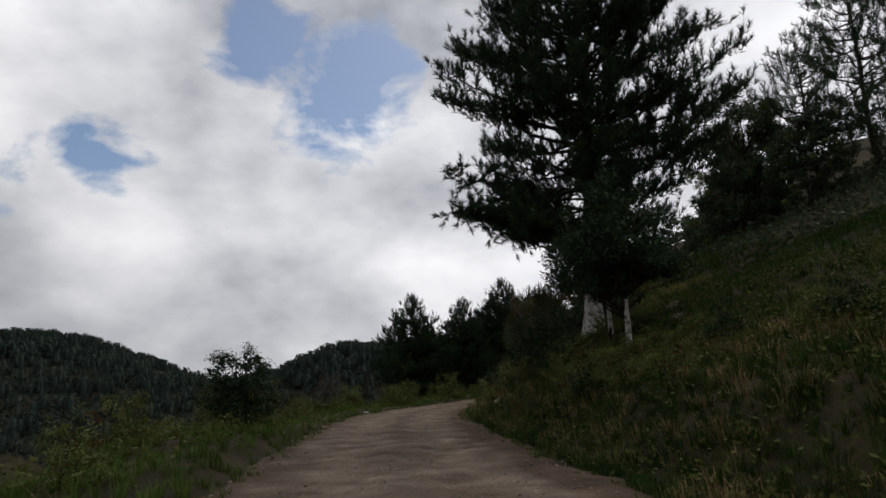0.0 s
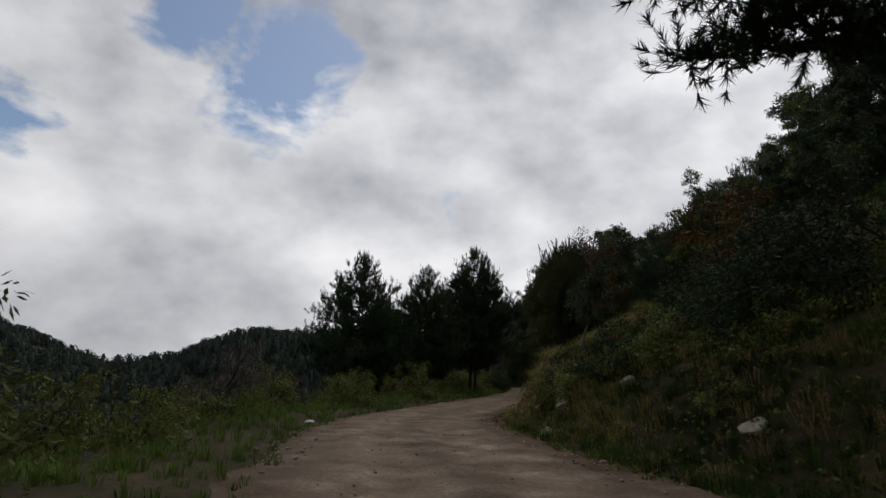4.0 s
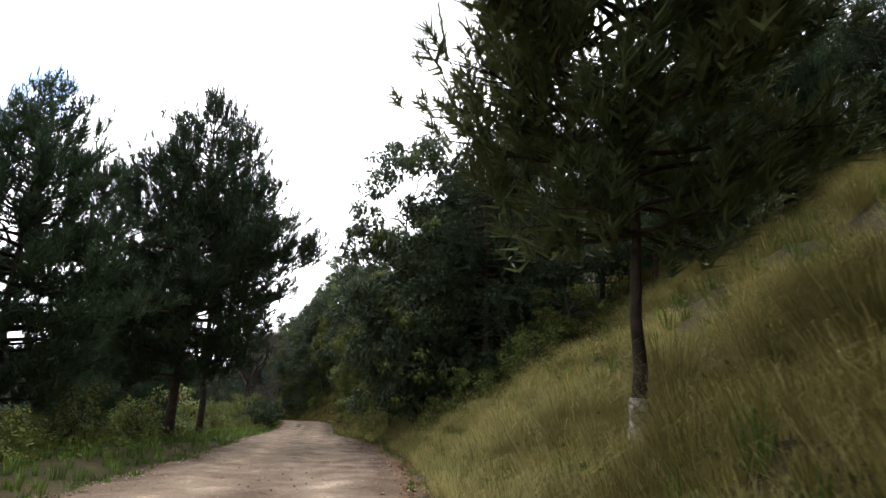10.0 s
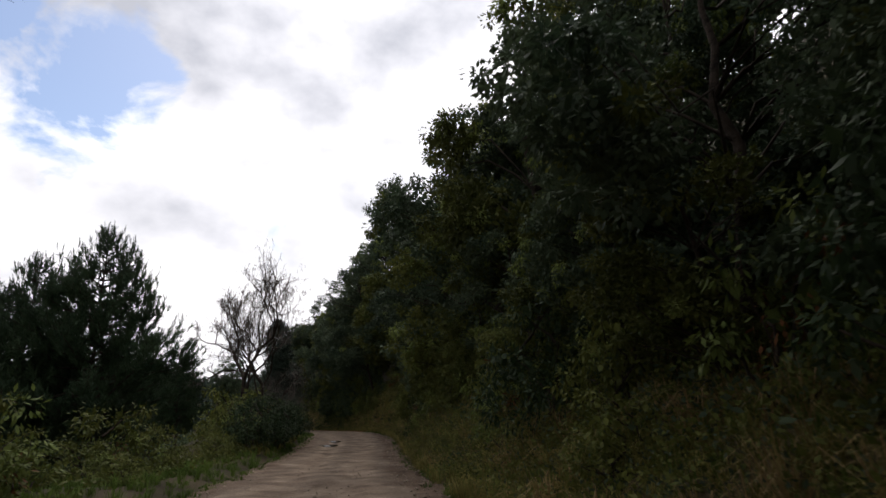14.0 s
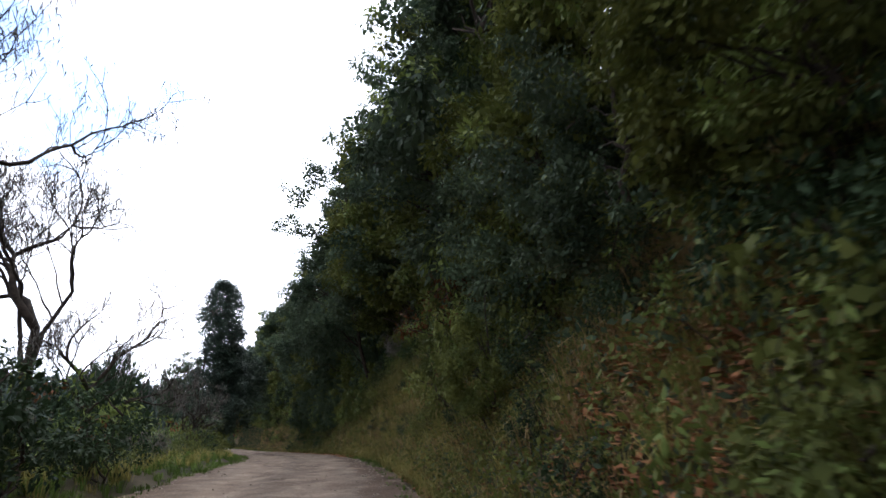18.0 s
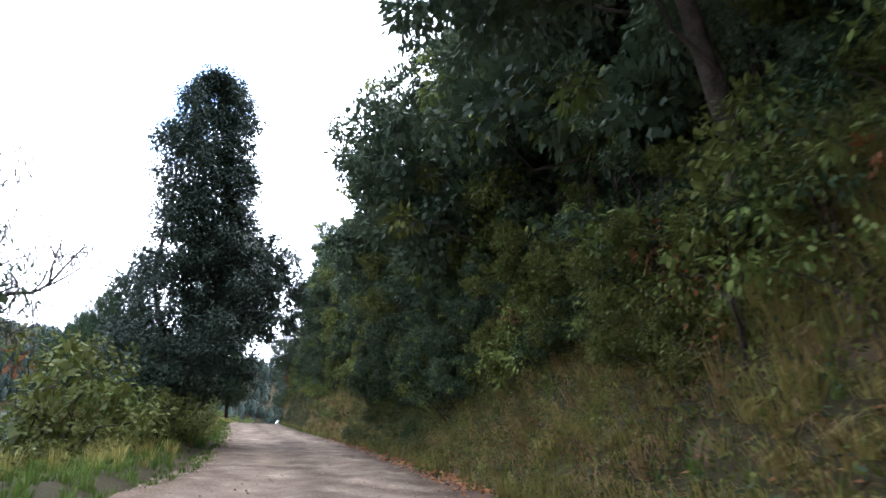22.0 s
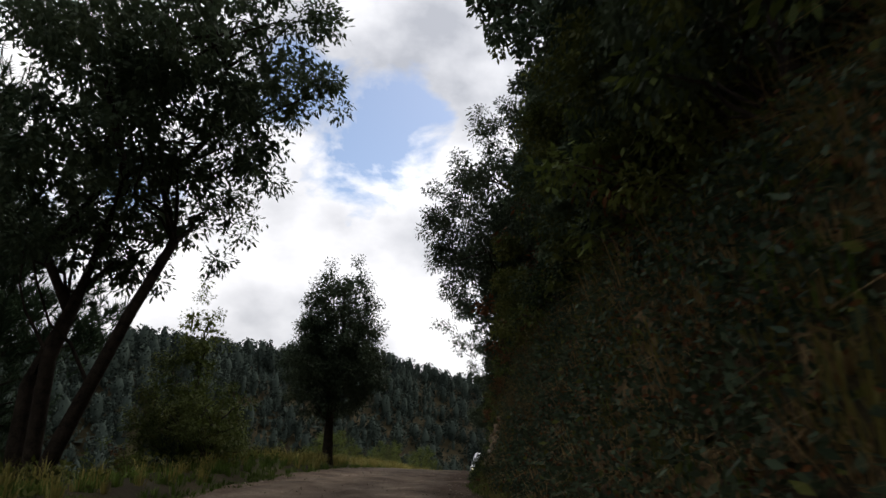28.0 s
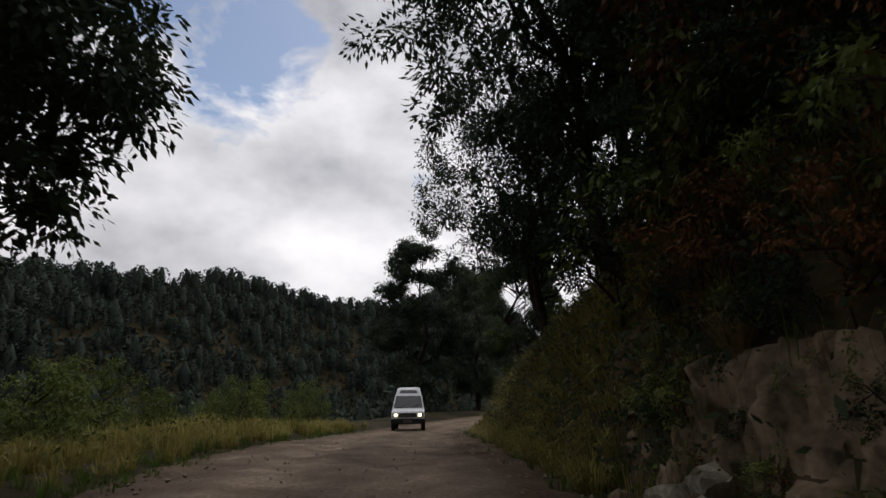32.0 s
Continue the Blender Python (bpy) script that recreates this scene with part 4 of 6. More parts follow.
# valley-side hedge
for k in range(150):
    y = 20 + k * 1.75
    if y > 282:
        break
    low = 0.6 if (y < 60 or 232 < y) else 1.0
    u = -rng.uniform(5.0, 8.5) - (1.5 if y > 230 else 0)
    src = (shrub, dark_shrub, brown_shrub, shrub)[int(rng.integers(4))]
    again(src, road_x(y) + u, y, rng.uniform(0, 6.3), rng.uniform(0.55, 1.05) * low * (0.75 if 148 < y < 188 else 1.0), 0.12, rng.uniform(0.8, 1.3))
for x, y, s in ((18.6, 134.5, 1.1), (17.2, 131.0, 1.2), (17.4, 133.5, 1.3), (18.9, 138.0, 1.1), (18.2, 137.0, 1.2), (20.0, 142.5, 1.1), (19.2, 144.0, 1.2), (20.6, 147.5, 1.0)):
    again(dark_shrub, x, y, x * 2, s)
for x, y, s in ((-1.1, 57.6, 0.9), (-2.6, 62, 1.3), (1.0, 70, 1.1), (9.0, 104, 1.6), (11.0, 112, 1.5), (12.5, 121, 1.4), (16.0, 134, 1.7), (17.0, 142, 1.7), (19.0, 150, 1.5), (20.4, 183, 1.7), (19, 186, 1.9)):
    again((shrub, brown_shrub)[int(x) % 2], x, y, x, s)
for x, y, s in ((24.6, 248, 1.3), (24.9, 252.5, 1.4), (24.6, 257.0, 1.3), (25.9, 255, 1.5), (25.8, 244.5, 1.4), (30.0, 148, 1.0)):
    again(rusty, x, y, s * 5, s)

# rounded bushes standing proud of the open bank
for k in range(26):
    y = 144 + k * 0.85
    again((shrub, shrub, brown_shrub, dark_shrub)[int(rng.integers(4))], road_x(y) + rng.uniform(5.6, 8.5), y, rng.uniform(0, 6.3), rng.uniform(0.8, 1.4), 0.25, rng.uniform(0.8, 1.2))
for k in range(22):
    y = 183 + k * 0.85
    again((laurel, oak, dark_shrub)[k % 3], road_x(y) + rng.uniform(4.2, 5.0), y, rng.uniform(0, 6.3), rng.uniform(0.75, 1.1) if k % 3 == 2 else rng.uniform(0.22, 0.34), 0.2)
for x, y, q in ((21.8, 187.5, 0.9), (20.6, 186.0, 1.0), (22.2, 189.6, 0.8), (21.0, 194.0, 1.0), (21.6, 197.0, 0.9), (20.2, 190.0, 1.1)):
    again(shrub, x, y, x * 7, q)
# low growth hanging on the soil bank
for k in range(30):
    y = 203 + k * 0.68
    again((brown_shrub, dark_shrub, shrub, brown_shrub, olive_tree)[k % 5], road_x(y) + rng.uniform(3.9, 4.9), y, rng.uniform(0, 6.3), rng.uniform(0.12, 0.2) if k % 5 == 4 else rng.uniform(0.35, 0.75), 0.1, rng.uniform(0.7, 1.3))
# mixed bushes crowding the lower bank
for k in range(60):
    y = rng.uniform(124, 178)
    if 150 < y < 156.5 or 159 < y < 165:
        continue
    again((shrub, brown_shrub, dark_shrub, olive_tree)[k % 4], road_x(y) + rng.uniform(4.2, 6.8), y, rng.uniform(0, 6.3), rng.uniform(0.14, 0.24) if k % 4 == 3 else rng.uniform(0.4, 0.8), 0.1, rng.uniform(0.8, 1.3))
round_bush = broadleaf("round_bush", "dense dark rounded bush on the verge of the first bend", 3.0, 1.6, 0.0, 96, M_NEEDLE, clumps=170, per=60, size=0.11, stems=4, trunk_r=0.03, clump_r=0.36, category="shrub", mixed=M_BUSHG, limb_count=12, core=10)
stand(round_bush, 0.5, 34.8)
# ---- landmarks of the valley side ----
verge_bush = broadleaf("verge_bush", "tall bright yellow-green bush on the valley-side verge", 3.7, 1.9, 0.0, 95, M_LEAF2, clumps=80, per=50, size=0.14, stems=4, trunk_r=0.03, clump_r=0.42, category="shrub", group="verge bushes", mixed=M_BUSHG, limb_count=12, core=6)
stand(verge_bush, 18.7, 206.5)
for x, y, q in ((32.0, 153.8, 0.6), (32.5, 156.2, 0.7), (33.0, 158.6, 0.8), (32.2, 160.8, 0.6), (33.2, 151.6, 0.7), (32.8, 149.2, 0.6), (31.6, 147.0, 0.5), (33.6, 162.6, 0.7), (19.2, 85.2, 0.5), (20.6, 83.6, 0.6), (21.6, 86.2, 0.65), (18.7, 87.4, 0.4)):
    again(verge_bush, x, y, x * 3 + y, q, 0.15)
for x, y, q in ((33.8, 155.0, 0.4), (34.6, 151.0, 0.45), (35.2, 158.0, 0.5), (34.2, 148.4, 0.45), (35.5, 162, 0.5), (36.0, 154.0, 0.6), (22.8, 84.6, 0.35)):
    again(olive_tree, x, y, x * 3 + y, q, 0.2)
for k in range(30):
    y = 143 + k
    again(dark_shrub, road_x(y) + rng.uniform(7.6, 9.4), y, rng.uniform(0, 6.3), rng.uniform(1.0, 1.5), 0.2)
for k in range(54):
    y = rng.uniform(128, 178)
    again((brown_shrub, shrub, dark_shrub)[k % 3], road_x(y) + rng.uniform(3.9, 6.2), y, rng.uniform(0, 6.3), rng.uniform(0.28, 0.5), 0.05)
for x, y, a, q in ((18.0, 211.5, 1.0, 1.05), (19.4, 201.8, 2.0, 0.85), (17.2, 217.5, 3.0, 0.95), (15.2, 207.0, 4.0, 1.2), (14.8, 215.0, 5.0, 1.3), (16.0, 224.0, 0.5, 0.8), (15.0, 230.0, 1.5, 0.75), (10.5, 268, 2.2, 0.6), (9.0, 284, 0.3, 0.8), (12.0, 286, 3.1, 0.75), (14.3, 287.5, 4.1, 0.65), (6.0, 281, 5.1, 0.9), (11.5, 252.0, 0.9, 0.6), (14.4, 245.5, 2.5, 0.75), (13.0, 276, 1.9, 0.4), (12.5, 271, 3.3, 0.42), (14.3, 273.5, 4.4, 0.4), (15.3, 279, 5.5, 0.36), (11.0, 274, 0.2, 0.5), (9.0, 271, 1.2, 0.5), (8.4, 264, 2.3, 0.5), (10.0, 259.5, 4.3, 0.45), (12.6, 264.5, 1.3, 0.6), (11.6, 268.5, 2.4, 0.75), (10.5, 284, 0.4, 0.95), (12.8, 281, 5.2, 0.8), (14.8, 290, 3.2, 0.8), (8.0, 276, 4.6, 1.0)):
    again(verge_bush, x, y, a, q)
ivy_tower = broadleaf("ivy_covered_tree", "tall narrow tree smothered in dark ivy beside the road", 15.8, 4.0, 1.7, 91, M_IVY, trunk_r=0.2, clumps=540, per=150, size=0.15, wide=0.55, stems=2, shape="column", clump_r=0.75, own_limbs=6)
stand(ivy_tower, 21.5, 191.6)
ivy_arm = broadleaf("leaning_ivy_tree", "dark ivy-clad tree whose crown leans over the road", 10.2, 2.9, 4.2, 92, M_IVY, trunk_r=0.15, clumps=300, per=120, size=0.15, wide=0.55, clump_r=0.6, stems=2, shift=2.4, core=22)
stand(ivy_arm, 20.8, 196.0)
lone_tree = broadleaf("lone_tree", "single dense dark tree with a forked top on the verge", 10.9, 2.75, 1.9, 101, M_LEAF, trunk_r=0.24, clumps=430, per=105, size=0.135, clump_r=0.6, shape="egg", fork=0.5, hollow=-0.6, core=14, own_limbs=6, limb_count=24, wide=0.48)
stand(lone_tree, 14.9, 256.6)
slender = broadleaf("slender_tree", "slender three-stemmed dark tree beside the road", 16.5, 4.9, 4.6, 111, M_LEAF, trunk_r=0.25, clumps=620, per=80, size=0.2, clump_r=0.72, stems=3, core=8, own_limbs=8, hollow=-0.3, shift=2.2, lift=1.2)
stand(slender, 12.6, 240.5)
small_tree = broadleaf("small_tree", "small yellow-green leafy tree on the verge", 6.6, 2.1, 0.2, 121, M_LEAF2, trunk_r=0.1, clumps=220, per=56, size=0.13, clump_r=0.45, mixed=M_BUSHG, shape="cone")
stand(small_tree, 12.6, 247.4)
thorn = broadleaf("thorn_tree", "low dark crooked tree on the verge", 4.6, 2.2, 1.4, 131, M_LEAF, trunk_r=0.12, clumps=34, per=20, size=0.12, clump_r=0.5, stems=3)
stand(thorn, 20.9, 175.0)
far_tree = broadleaf("round_topped_tree", "dark round-topped tree where the road bends away", 20.0, 4.4, 1.0, 141, M_LEAF, trunk_r=0.3, clumps=520, per=80, size=0.26, clump_r=0.8, masses=70, mass_r=1.35)
stand(far_tree, 22.3, 314.8)
again(far_tree, 29.5, 322, 1.0, 0.9)
overhang = broadleaf("overhanging_tree", "open-branched tree leaning out from the rocky bank", 11, 4.2, 2.0, 151, M_LEAF, trunk_r=0.2, clumps=360, per=130, size=0.15, clump_r=0.62, stems=2, core=8, own_limbs=12, limb_count=40, hollow=-0.3)
stand(overhang, 24.5, 250.0, 0.5)
again(overhang, 24.2, 262.5, 2.5, 1.2)
again(overhang, 24.2, 268.5, 4.0, 0.9)


# ---- bare trees ----
def bare_tree(name, label, height, spread, seed, depth=5):
    rng = np.random.default_rng(seed)
    root = thing(name, label, "tree", "half-dead trees")
    twigs, hang = Build(), Build()
    count = [0]

    def grow(p, d, length, r, level):
        # each limb wanders in short kinks, sending side limbs out on its way
        line, q, way = [p], p, d
        steps = 6 if level > 1 else 4
        for k in range(steps):
            way = normed(way + unit(rng, 1)[0] * (0.1 if level == depth else 0.3) + np.array([0, 0, 0.05]))
            q = q + way * length / steps
            line.append(q)
        line = np.array(line)
        big = level >= depth - 1
        tgt = Build() if big else twigs
        tgt.tube(line, np.linspace(r, r * 0.55, steps + 1) * (1 + 0.3 * np.exp(-np.arange(steps + 1) * 1.5) * (level == depth)), 8 if big else 4, 0.16 if big else 0, rng)
        if big:
            part("trunk" if level == depth else "limb", tgt, M_BARK, root, smooth=True)
        if level <= 2:
            m = 6
            s = line[rng.integers(1, steps + 1, m)] + rng.normal(size=(m, 3)) * 0.1
            a = normed(np.array([0, 0, -1.0]) + 0.6 * unit(rng, m))
            hang.needles(s, a, normed(np.cross(a, unit(rng, m))), rng.uniform(0.1, 0.4, m), 0.03)
        if level == 0:
            return
        kids = 4 if level >= depth - 1 else 3 if level > 2 else 4
        for k in range(kids):
            at = steps if k < 2 else int(rng.integers(max(1, steps // 2), steps))
            side = unit(rng, 1)[0]
            side = normed(side - d * (side @ d))
            nd = normed(normed(line[at] - line[at - 1]) * 0.7 + side * spread * rng.uniform(0.8, 1.5) + np.array([0, 0, 0.2]))
            grow(line[at], nd, length * rng.uniform(0.5, 0.85), r * (0.6 if k < 2 else 0.42), level - 1)

    grow(np.array([0, 0, -0.3]), normed(np.array([0.08, 0.0, 1.0])), height * 0.3, height * 0.0135, depth)
    tagged(part("twig_work", twigs, M_BARK, root), kind="stuff")
    tagged(part("hanging_moss", hang, M_GREYBARK, root), kind="stuff")
    return root


stand(bare_tree("bare_tree", "half-dead dark tree with bare crooked limbs and hanging moss", 16.0, 0.5, 7), 16.6, 141.5)
stand(bare_tree("bare_tree", "half-dead dark tree with bare crooked limbs and hanging moss", 15.5, 0.5, 9), 18.2, 149.5, 1.0)
stand(bare_tree("bare_tree", "slight leafless tree with spreading twigs on the verge", 9.0, 0.6, 17, 4), 19.4, 150.5, 2.0)
stand(bare_tree("bare_shrub", "leafless grey shrub above the cut bank", 5.0, 0.7, 12, 4), 31.6, 161.5)
stand(bare_tree("bare_shrub", "leafless grey shrub above the cut bank", 7.5, 0.6, 13, 4), 33.6, 163.5, 1.5)
stand(bare_tree("bare_shrub", "leafless grey shrub above the cut bank", 6.5, 0.6, 18, 4), 33.0, 159.0, 2.5)
stand(bare_tree("bare_shrub", "leafless grey shrub above the cut bank", 4.6, 0.7, 14, 4), 18.6, 171.0)
stand(bare_tree("bare_shrub", "crooked leafless tree on the valley-side verge", 8.5, 0.65, 16, 4), 20.6, 175.6)


stand(bare_tree("bare_shrub", "sparse spreading shrub on the valley-side verge", 4.0, 0.75, 21, 3), -1.4, 51.2)
stand(bare_tree("bare_shrub", "sparse spreading shrub on the valley-side verge", 3.4, 0.75, 22, 3), -2.3, 52.6)


# ---- grass and low growth ----
def tussocks(name, label, mat, spots, blades, tall, seed, lean=0.55, width=0.0095, spread=0.13):
    """Arching bunches of grass, one joined piece of ground cover."""
    rng = np.random.default_rng(seed)
    n = len(spots)
    size = np.repeat(rng.uniform(0.5, 1.25, n) * tall, blades)
    a = rng.uniform(0, 2 * np.pi, n * blades)
    out = np.column_stack([np.cos(a), np.sin(a), np.zeros_like(a)])
    r = rng.random(n * blades)[:, None]
    base = np.repeat(spots, blades, 0) + out * r * spread
    base[:, 2] -= 0.03
    arch = (rng.uniform(0.2, 1.3, n * blades) * lean)[:, None]
    ln = (size * rng.uniform(0.6, 1.2, n * blades))[:, None]
    mid = base + (out * arch * 0.35 + np.array([0, 0, 0.6])) * ln
    tip = base + (out * arch * 1.05 + np.array([0, 0, 0.95]) - np.array([0, 0, 0.5]) * arch) * ln
    side = np.column_stack([-np.sin(a), np.cos(a), np.zeros_like(a)]) * width
    v = np.stack([base - side, base + side, mid + side * 0.7, mid - side * 0.7, tip], 1).reshape(-1, 3)
    k = np.arange(n * blades)[:, None] * 5
    b = Build()
    b.add(v, k + np.array([[0, 1, 2, 3]]))
    b.f.append(k + np.array([[3, 2, 4]]))
    return tagged(part(name, b, mat), label, "grass", kind="stuff")


def spots_between(rng, n, y0, y1, u0, u1, patchy=0.0):
    y = rng.uniform(y0, y1, n)
    u = rng.uniform(u0, u1, n)
    x = np.interp(y, LINE_Y, LINE_X) + u
    if patchy:
        keep = np.sin(x * 1.9 + 2 * np.sin(y * 0.8)) * np.sin(y * 1.6 + 1.5 * np.sin(x * 1.1)) > -patchy
        x, y = x[keep], y[keep]
    off = np.zeros(len(x), bool)
    bare = np.zeros(len(x), bool)
    for a, b, c, d in ((53.2, 57.8, 3.9, 5.4), (150.5, 156, 4.4, 5.8), (159.5, 167.5, 3.5, 4.6), (245, 256, 3.4, 4.0)):
        v = x - np.interp(y, LINE_Y, LINE_X)
        here = (y > a) & (y < b) & (v > c) & (v < d)
        off |= here
        bare |= here & (y > 240)
    keep = ~off | (rng.random(len(x)) < np.where(bare, 0.1, 0.6))
    x, y = x[keep], y[keep]
    return np.column_stack([x, y, ground(x, y)])


def spots_on_bank(rng, n, y0, y1, top=1.15):
    """Places spread evenly over the height of the steep cut bank."""
    y = rng.uniform(y0, y1, n)
    w = np.interp(y, [b[0] for b in BANK], [b[2] for b in BANK])
    h = rng.uniform(0.0, top, n)
    t = np.where(h < 1, 0.5 - np.sin(np.arcsin(1 - 2 * np.clip(h, 0, 1)) / 3), 1 + (h - 1) * 6)
    slope = np.interp(y, LINE_Y, np.gradient(LINE_X))
    x = np.interp(y, LINE_Y, LINE_X) + (HALF + 0.35 + w * t) * np.sqrt(1 + slope**2)
    worn = np.zeros(n, bool)
    for a, b in ((150.5, 156), (159.5, 167.5), (205, 221), (224, 230), (245, 257)):
        worn |= (y > a) & (y < b)
    keep = ~worn | (rng.random(n) < np.where(y > 244, 0.06, 0.35) + 0.65 * (h > 0.66))
    x, y = x[keep], y[keep]
    return np.column_stack([x, y, ground(x, y)])


g = np.random.default_rng(17)
tussocks("grass", "low green grass on the slope beside the first bend", M_SHADE_GRASS, spots_between(g, 8500, 8, 56, 3.3, 20), 20, 0.36, 1, 0.7, 0.007)
tussocks("grass", "dry brown grass mixed into the green slope", M_DRY, spots_between(g, 900, 6, 60, 3.4, 8.5), 26, 0.42, 2, 0.9, 0.006, 0.3)
tussocks("bunch_grass", "tall straw-coloured bunch grass arching over the slope", M_STRAW, spots_between(g, 3200, 56, 98, 3.7, 24, 0.18), 80, 0.75, 3, 1.1, 0.0045, 0.24)
tussocks("bunch_grass", "tall straw-coloured bunch grass along the road edge", M_STRAW, spots_between(g, 1800, 54, 98, 3.5, 8.5, 0.45), 90, 0.58, 4, 1.1, 0.004, 0.24)
tussocks("grass", "soft olive grass between the tussocks of the lower slope", M_OLIVE, spots_between(g, 1500, 58, 84, 3.5, 7.0), 40, 0.42, 25, 1.0, 0.0045, 0.2)
tussocks("grass", "olive grass on the slope before the bunch grass", M_OLIVE, spots_between(g, 1500, 44, 60, 3.6, 16, 0.2), 30, 0.5, 15, 0.8, 0.006)
tussocks("grass", "green grass between the bunch grass", M_GRASS, spots_between(g, 2400, 50, 100, 3.5, 22), 22, 0.5, 5)
tussocks("grass", "green verge grass on the valley side", M_GRASS, spots_between(g, 6500, 4, 285, -8.5, -3.4), 20, 0.38, 6)
tussocks("grass", "sparse low grass creeping onto the road edges", M_GRASS, np.concatenate([spots_between(g, 1500, 8, 285, -3.4, -2.7), spots_between(g, 900, 8, 285, 2.8, 3.4)]), 12, 0.2, 11)
tussocks("grass", "tall olive grass on the verge round the lone tree", M_OLIVE, spots_between(g, 1300, 252, 288, -10, -3.5), 30, 0.6, 20, 0.7, 0.009)
tussocks("grass", "dry olive grass on the valley side", M_OLIVE, spots_between(g, 1000, 130, 285, -8.0, -3.7), 24, 0.62, 7)
tussocks("grass", "green growth on the cut bank", M_GRASS, spots_between(g, 6500, 96, 285, 3.4, 8.5), 20, 0.45, 8, 0.55, 0.006)
tussocks("grass", "olive grass hanging over the cut bank", M_OLIVE, spots_between(g, 3600, 100, 285, 3.3, 6.2), 32, 0.55, 10, 0.9, 0.006, 0.2)
tussocks("grass", "long olive grass trailing down the open cut bank", M_OLIVE, spots_between(g, 1000, 141, 176, 3.4, 6.0, 0.3), 44, 0.6, 13, 1.1, 0.007, 0.22)
tussocks("grass", "low grass on the bank beside the first bend, shade put into its colour", M_SHADE_GRASS, spots_between(g, 3800, 14, 52, 3.3, 9), 24, 0.3, 14, 0.7, 0.006)
tussocks("grass", "olive grass covering the open bank past the rocks", M_OLIVE, spots_between(g, 900, 258.5, 278, 3.3, 6.0), 40, 0.5, 16, 1.0, 0.008, 0.2)
tussocks("grass", "fine grass trailing from the steep bank", M_OLIVE, np.concatenate([spots_on_bank(g, 1500, 100, 222), spots_on_bank(g, 250, 258, 280)]), 34, 0.42, 18, 1.3, 0.005, 0.12)
tussocks("grass", "brown withered grass trailing from the steep bank", M_DRY, np.concatenate([spots_on_bank(g, 700, 140, 222), spots_on_bank(g, 900, 203, 222), spots_on_bank(g, 350, 222, 250)]), 34, 0.45, 19, 1.3, 0.005, 0.12)
tussocks("bunch_grass", "dry hanging grass on the cut bank", M_DRY, spots_between(g, 1500, 100, 285, 3.6, 7.5), 34, 0.75, 9, 1.1, 0.006)


def creepers(name, label, mat, spots, size, seed):
    rng = np.random.default_rng(seed)
    n = len(spots)
    d = normed(unit(rng, n) + np.array([-0.5, 0, 0.2]))
    b = Build()
    b.blades(spots + np.column_stack([rng.normal(size=(n, 2)) * 0.1, rng.uniform(0, 0.55, n)]), d, normed(np.cross(d, unit(rng, n))), size * rng.uniform(0.5, 1.3, n), size * 0.5)
    return tagged(part(name, b, mat), label, "undergrowth", kind="stuff")


creepers("undergrowth", "dark leafy creepers covering the wooded bank", M_LEAF, spots_between(g, 60000, 96, 285, 4.6, 13), 0.17, 21)
creepers("undergrowth", "paler leafy creepers covering the wooded bank", M_BUSHG, spots_between(g, 60000, 96, 285, 3.5, 8), 0.12, 22)
creepers("undergrowth", "dark hanging leaves on the steep cut bank", M_LEAF, np.concatenate([spots_between(g, 6000, 186, 204, 3.55, 5.4), spots_between(g, 14000, 234, 280, 3.7, 5.4)]), 0.14, 26)
creepers("undergrowth", "small dark leaves matted over the shaded bank", M_LEAF, spots_between(g, 14000, 222, 244.5, 3.6, 5.0), 0.1, 27)
creepers("undergrowth", "rust-brown withered leaves on the shaded bank", M_RUST, spots_between(g, 7000, 205, 268, 3.5, 5.2), 0.065, 28)
creepers("undergrowth", "mixed small leaves growing all over the steep bank", M_BUSHG, spots_on_bank(g, 56000, 98, 206), 0.085, 41)
creepers("undergrowth", "dark ivy leaves growing all over the steep bank", M_LEAF, np.concatenate([spots_on_bank(g, 20000, 98, 206), spots_on_bank(g, 2500, 206, 222), spots_on_bank(g, 44000, 222, 244.5), spots_on_bank(g, 4000, 244.5, 252), spots_on_bank(g, 5000, 252, 258), spots_on_bank(g, 5000, 258, 284)]), 0.085, 42)
creepers("undergrowth", "withered brown leaves and stems on the steep bank", M_RUST, np.concatenate([spots_on_bank(g, 5000, 120, 200), spots_on_bank(g, 8000, 222, 245)]), 0.065, 43)
creepers("undergrowth", "low leafy weeds on the valley side", M_BUSHG, spots_between(g, 26000, 20, 285, -11, -4.0), 0.15, 23)
creepers("undergrowth", "dark undergrowth below the trees above the grass", M_LEAF, spots_between(g, 26000, 36, 112, 19, 48), 0.34, 25)
creepers("undergrowth", "low dark growth on the hillside beside the first bend", M_BUSHG, np.concatenate([spots_between(g, 14000, 10, 100, 4, 26), spots_between(g, 24000, 8, 58, 3.3, 12)]), 0.1, 24)


def fallen(name, label, spots, size, seed):
    rng = np.random.default_rng(seed)
    n = len(spots)
    d = normed(np.column_stack([rng.normal(size=(n, 2)), rng.normal(size=n) * 0.25]))
    b = Build()
    b.blades(spots + np.array([0, 0, 0.035]), d, normed(np.cross(d, np.array([0, 0, 1.0]) + 0.5 * unit(rng, n))), size * rng.uniform(0.6, 1.3, n), size * 0.5)
    return tagged(part(name, b, M_LITTER), label, "leaf litter", kind="stuff")


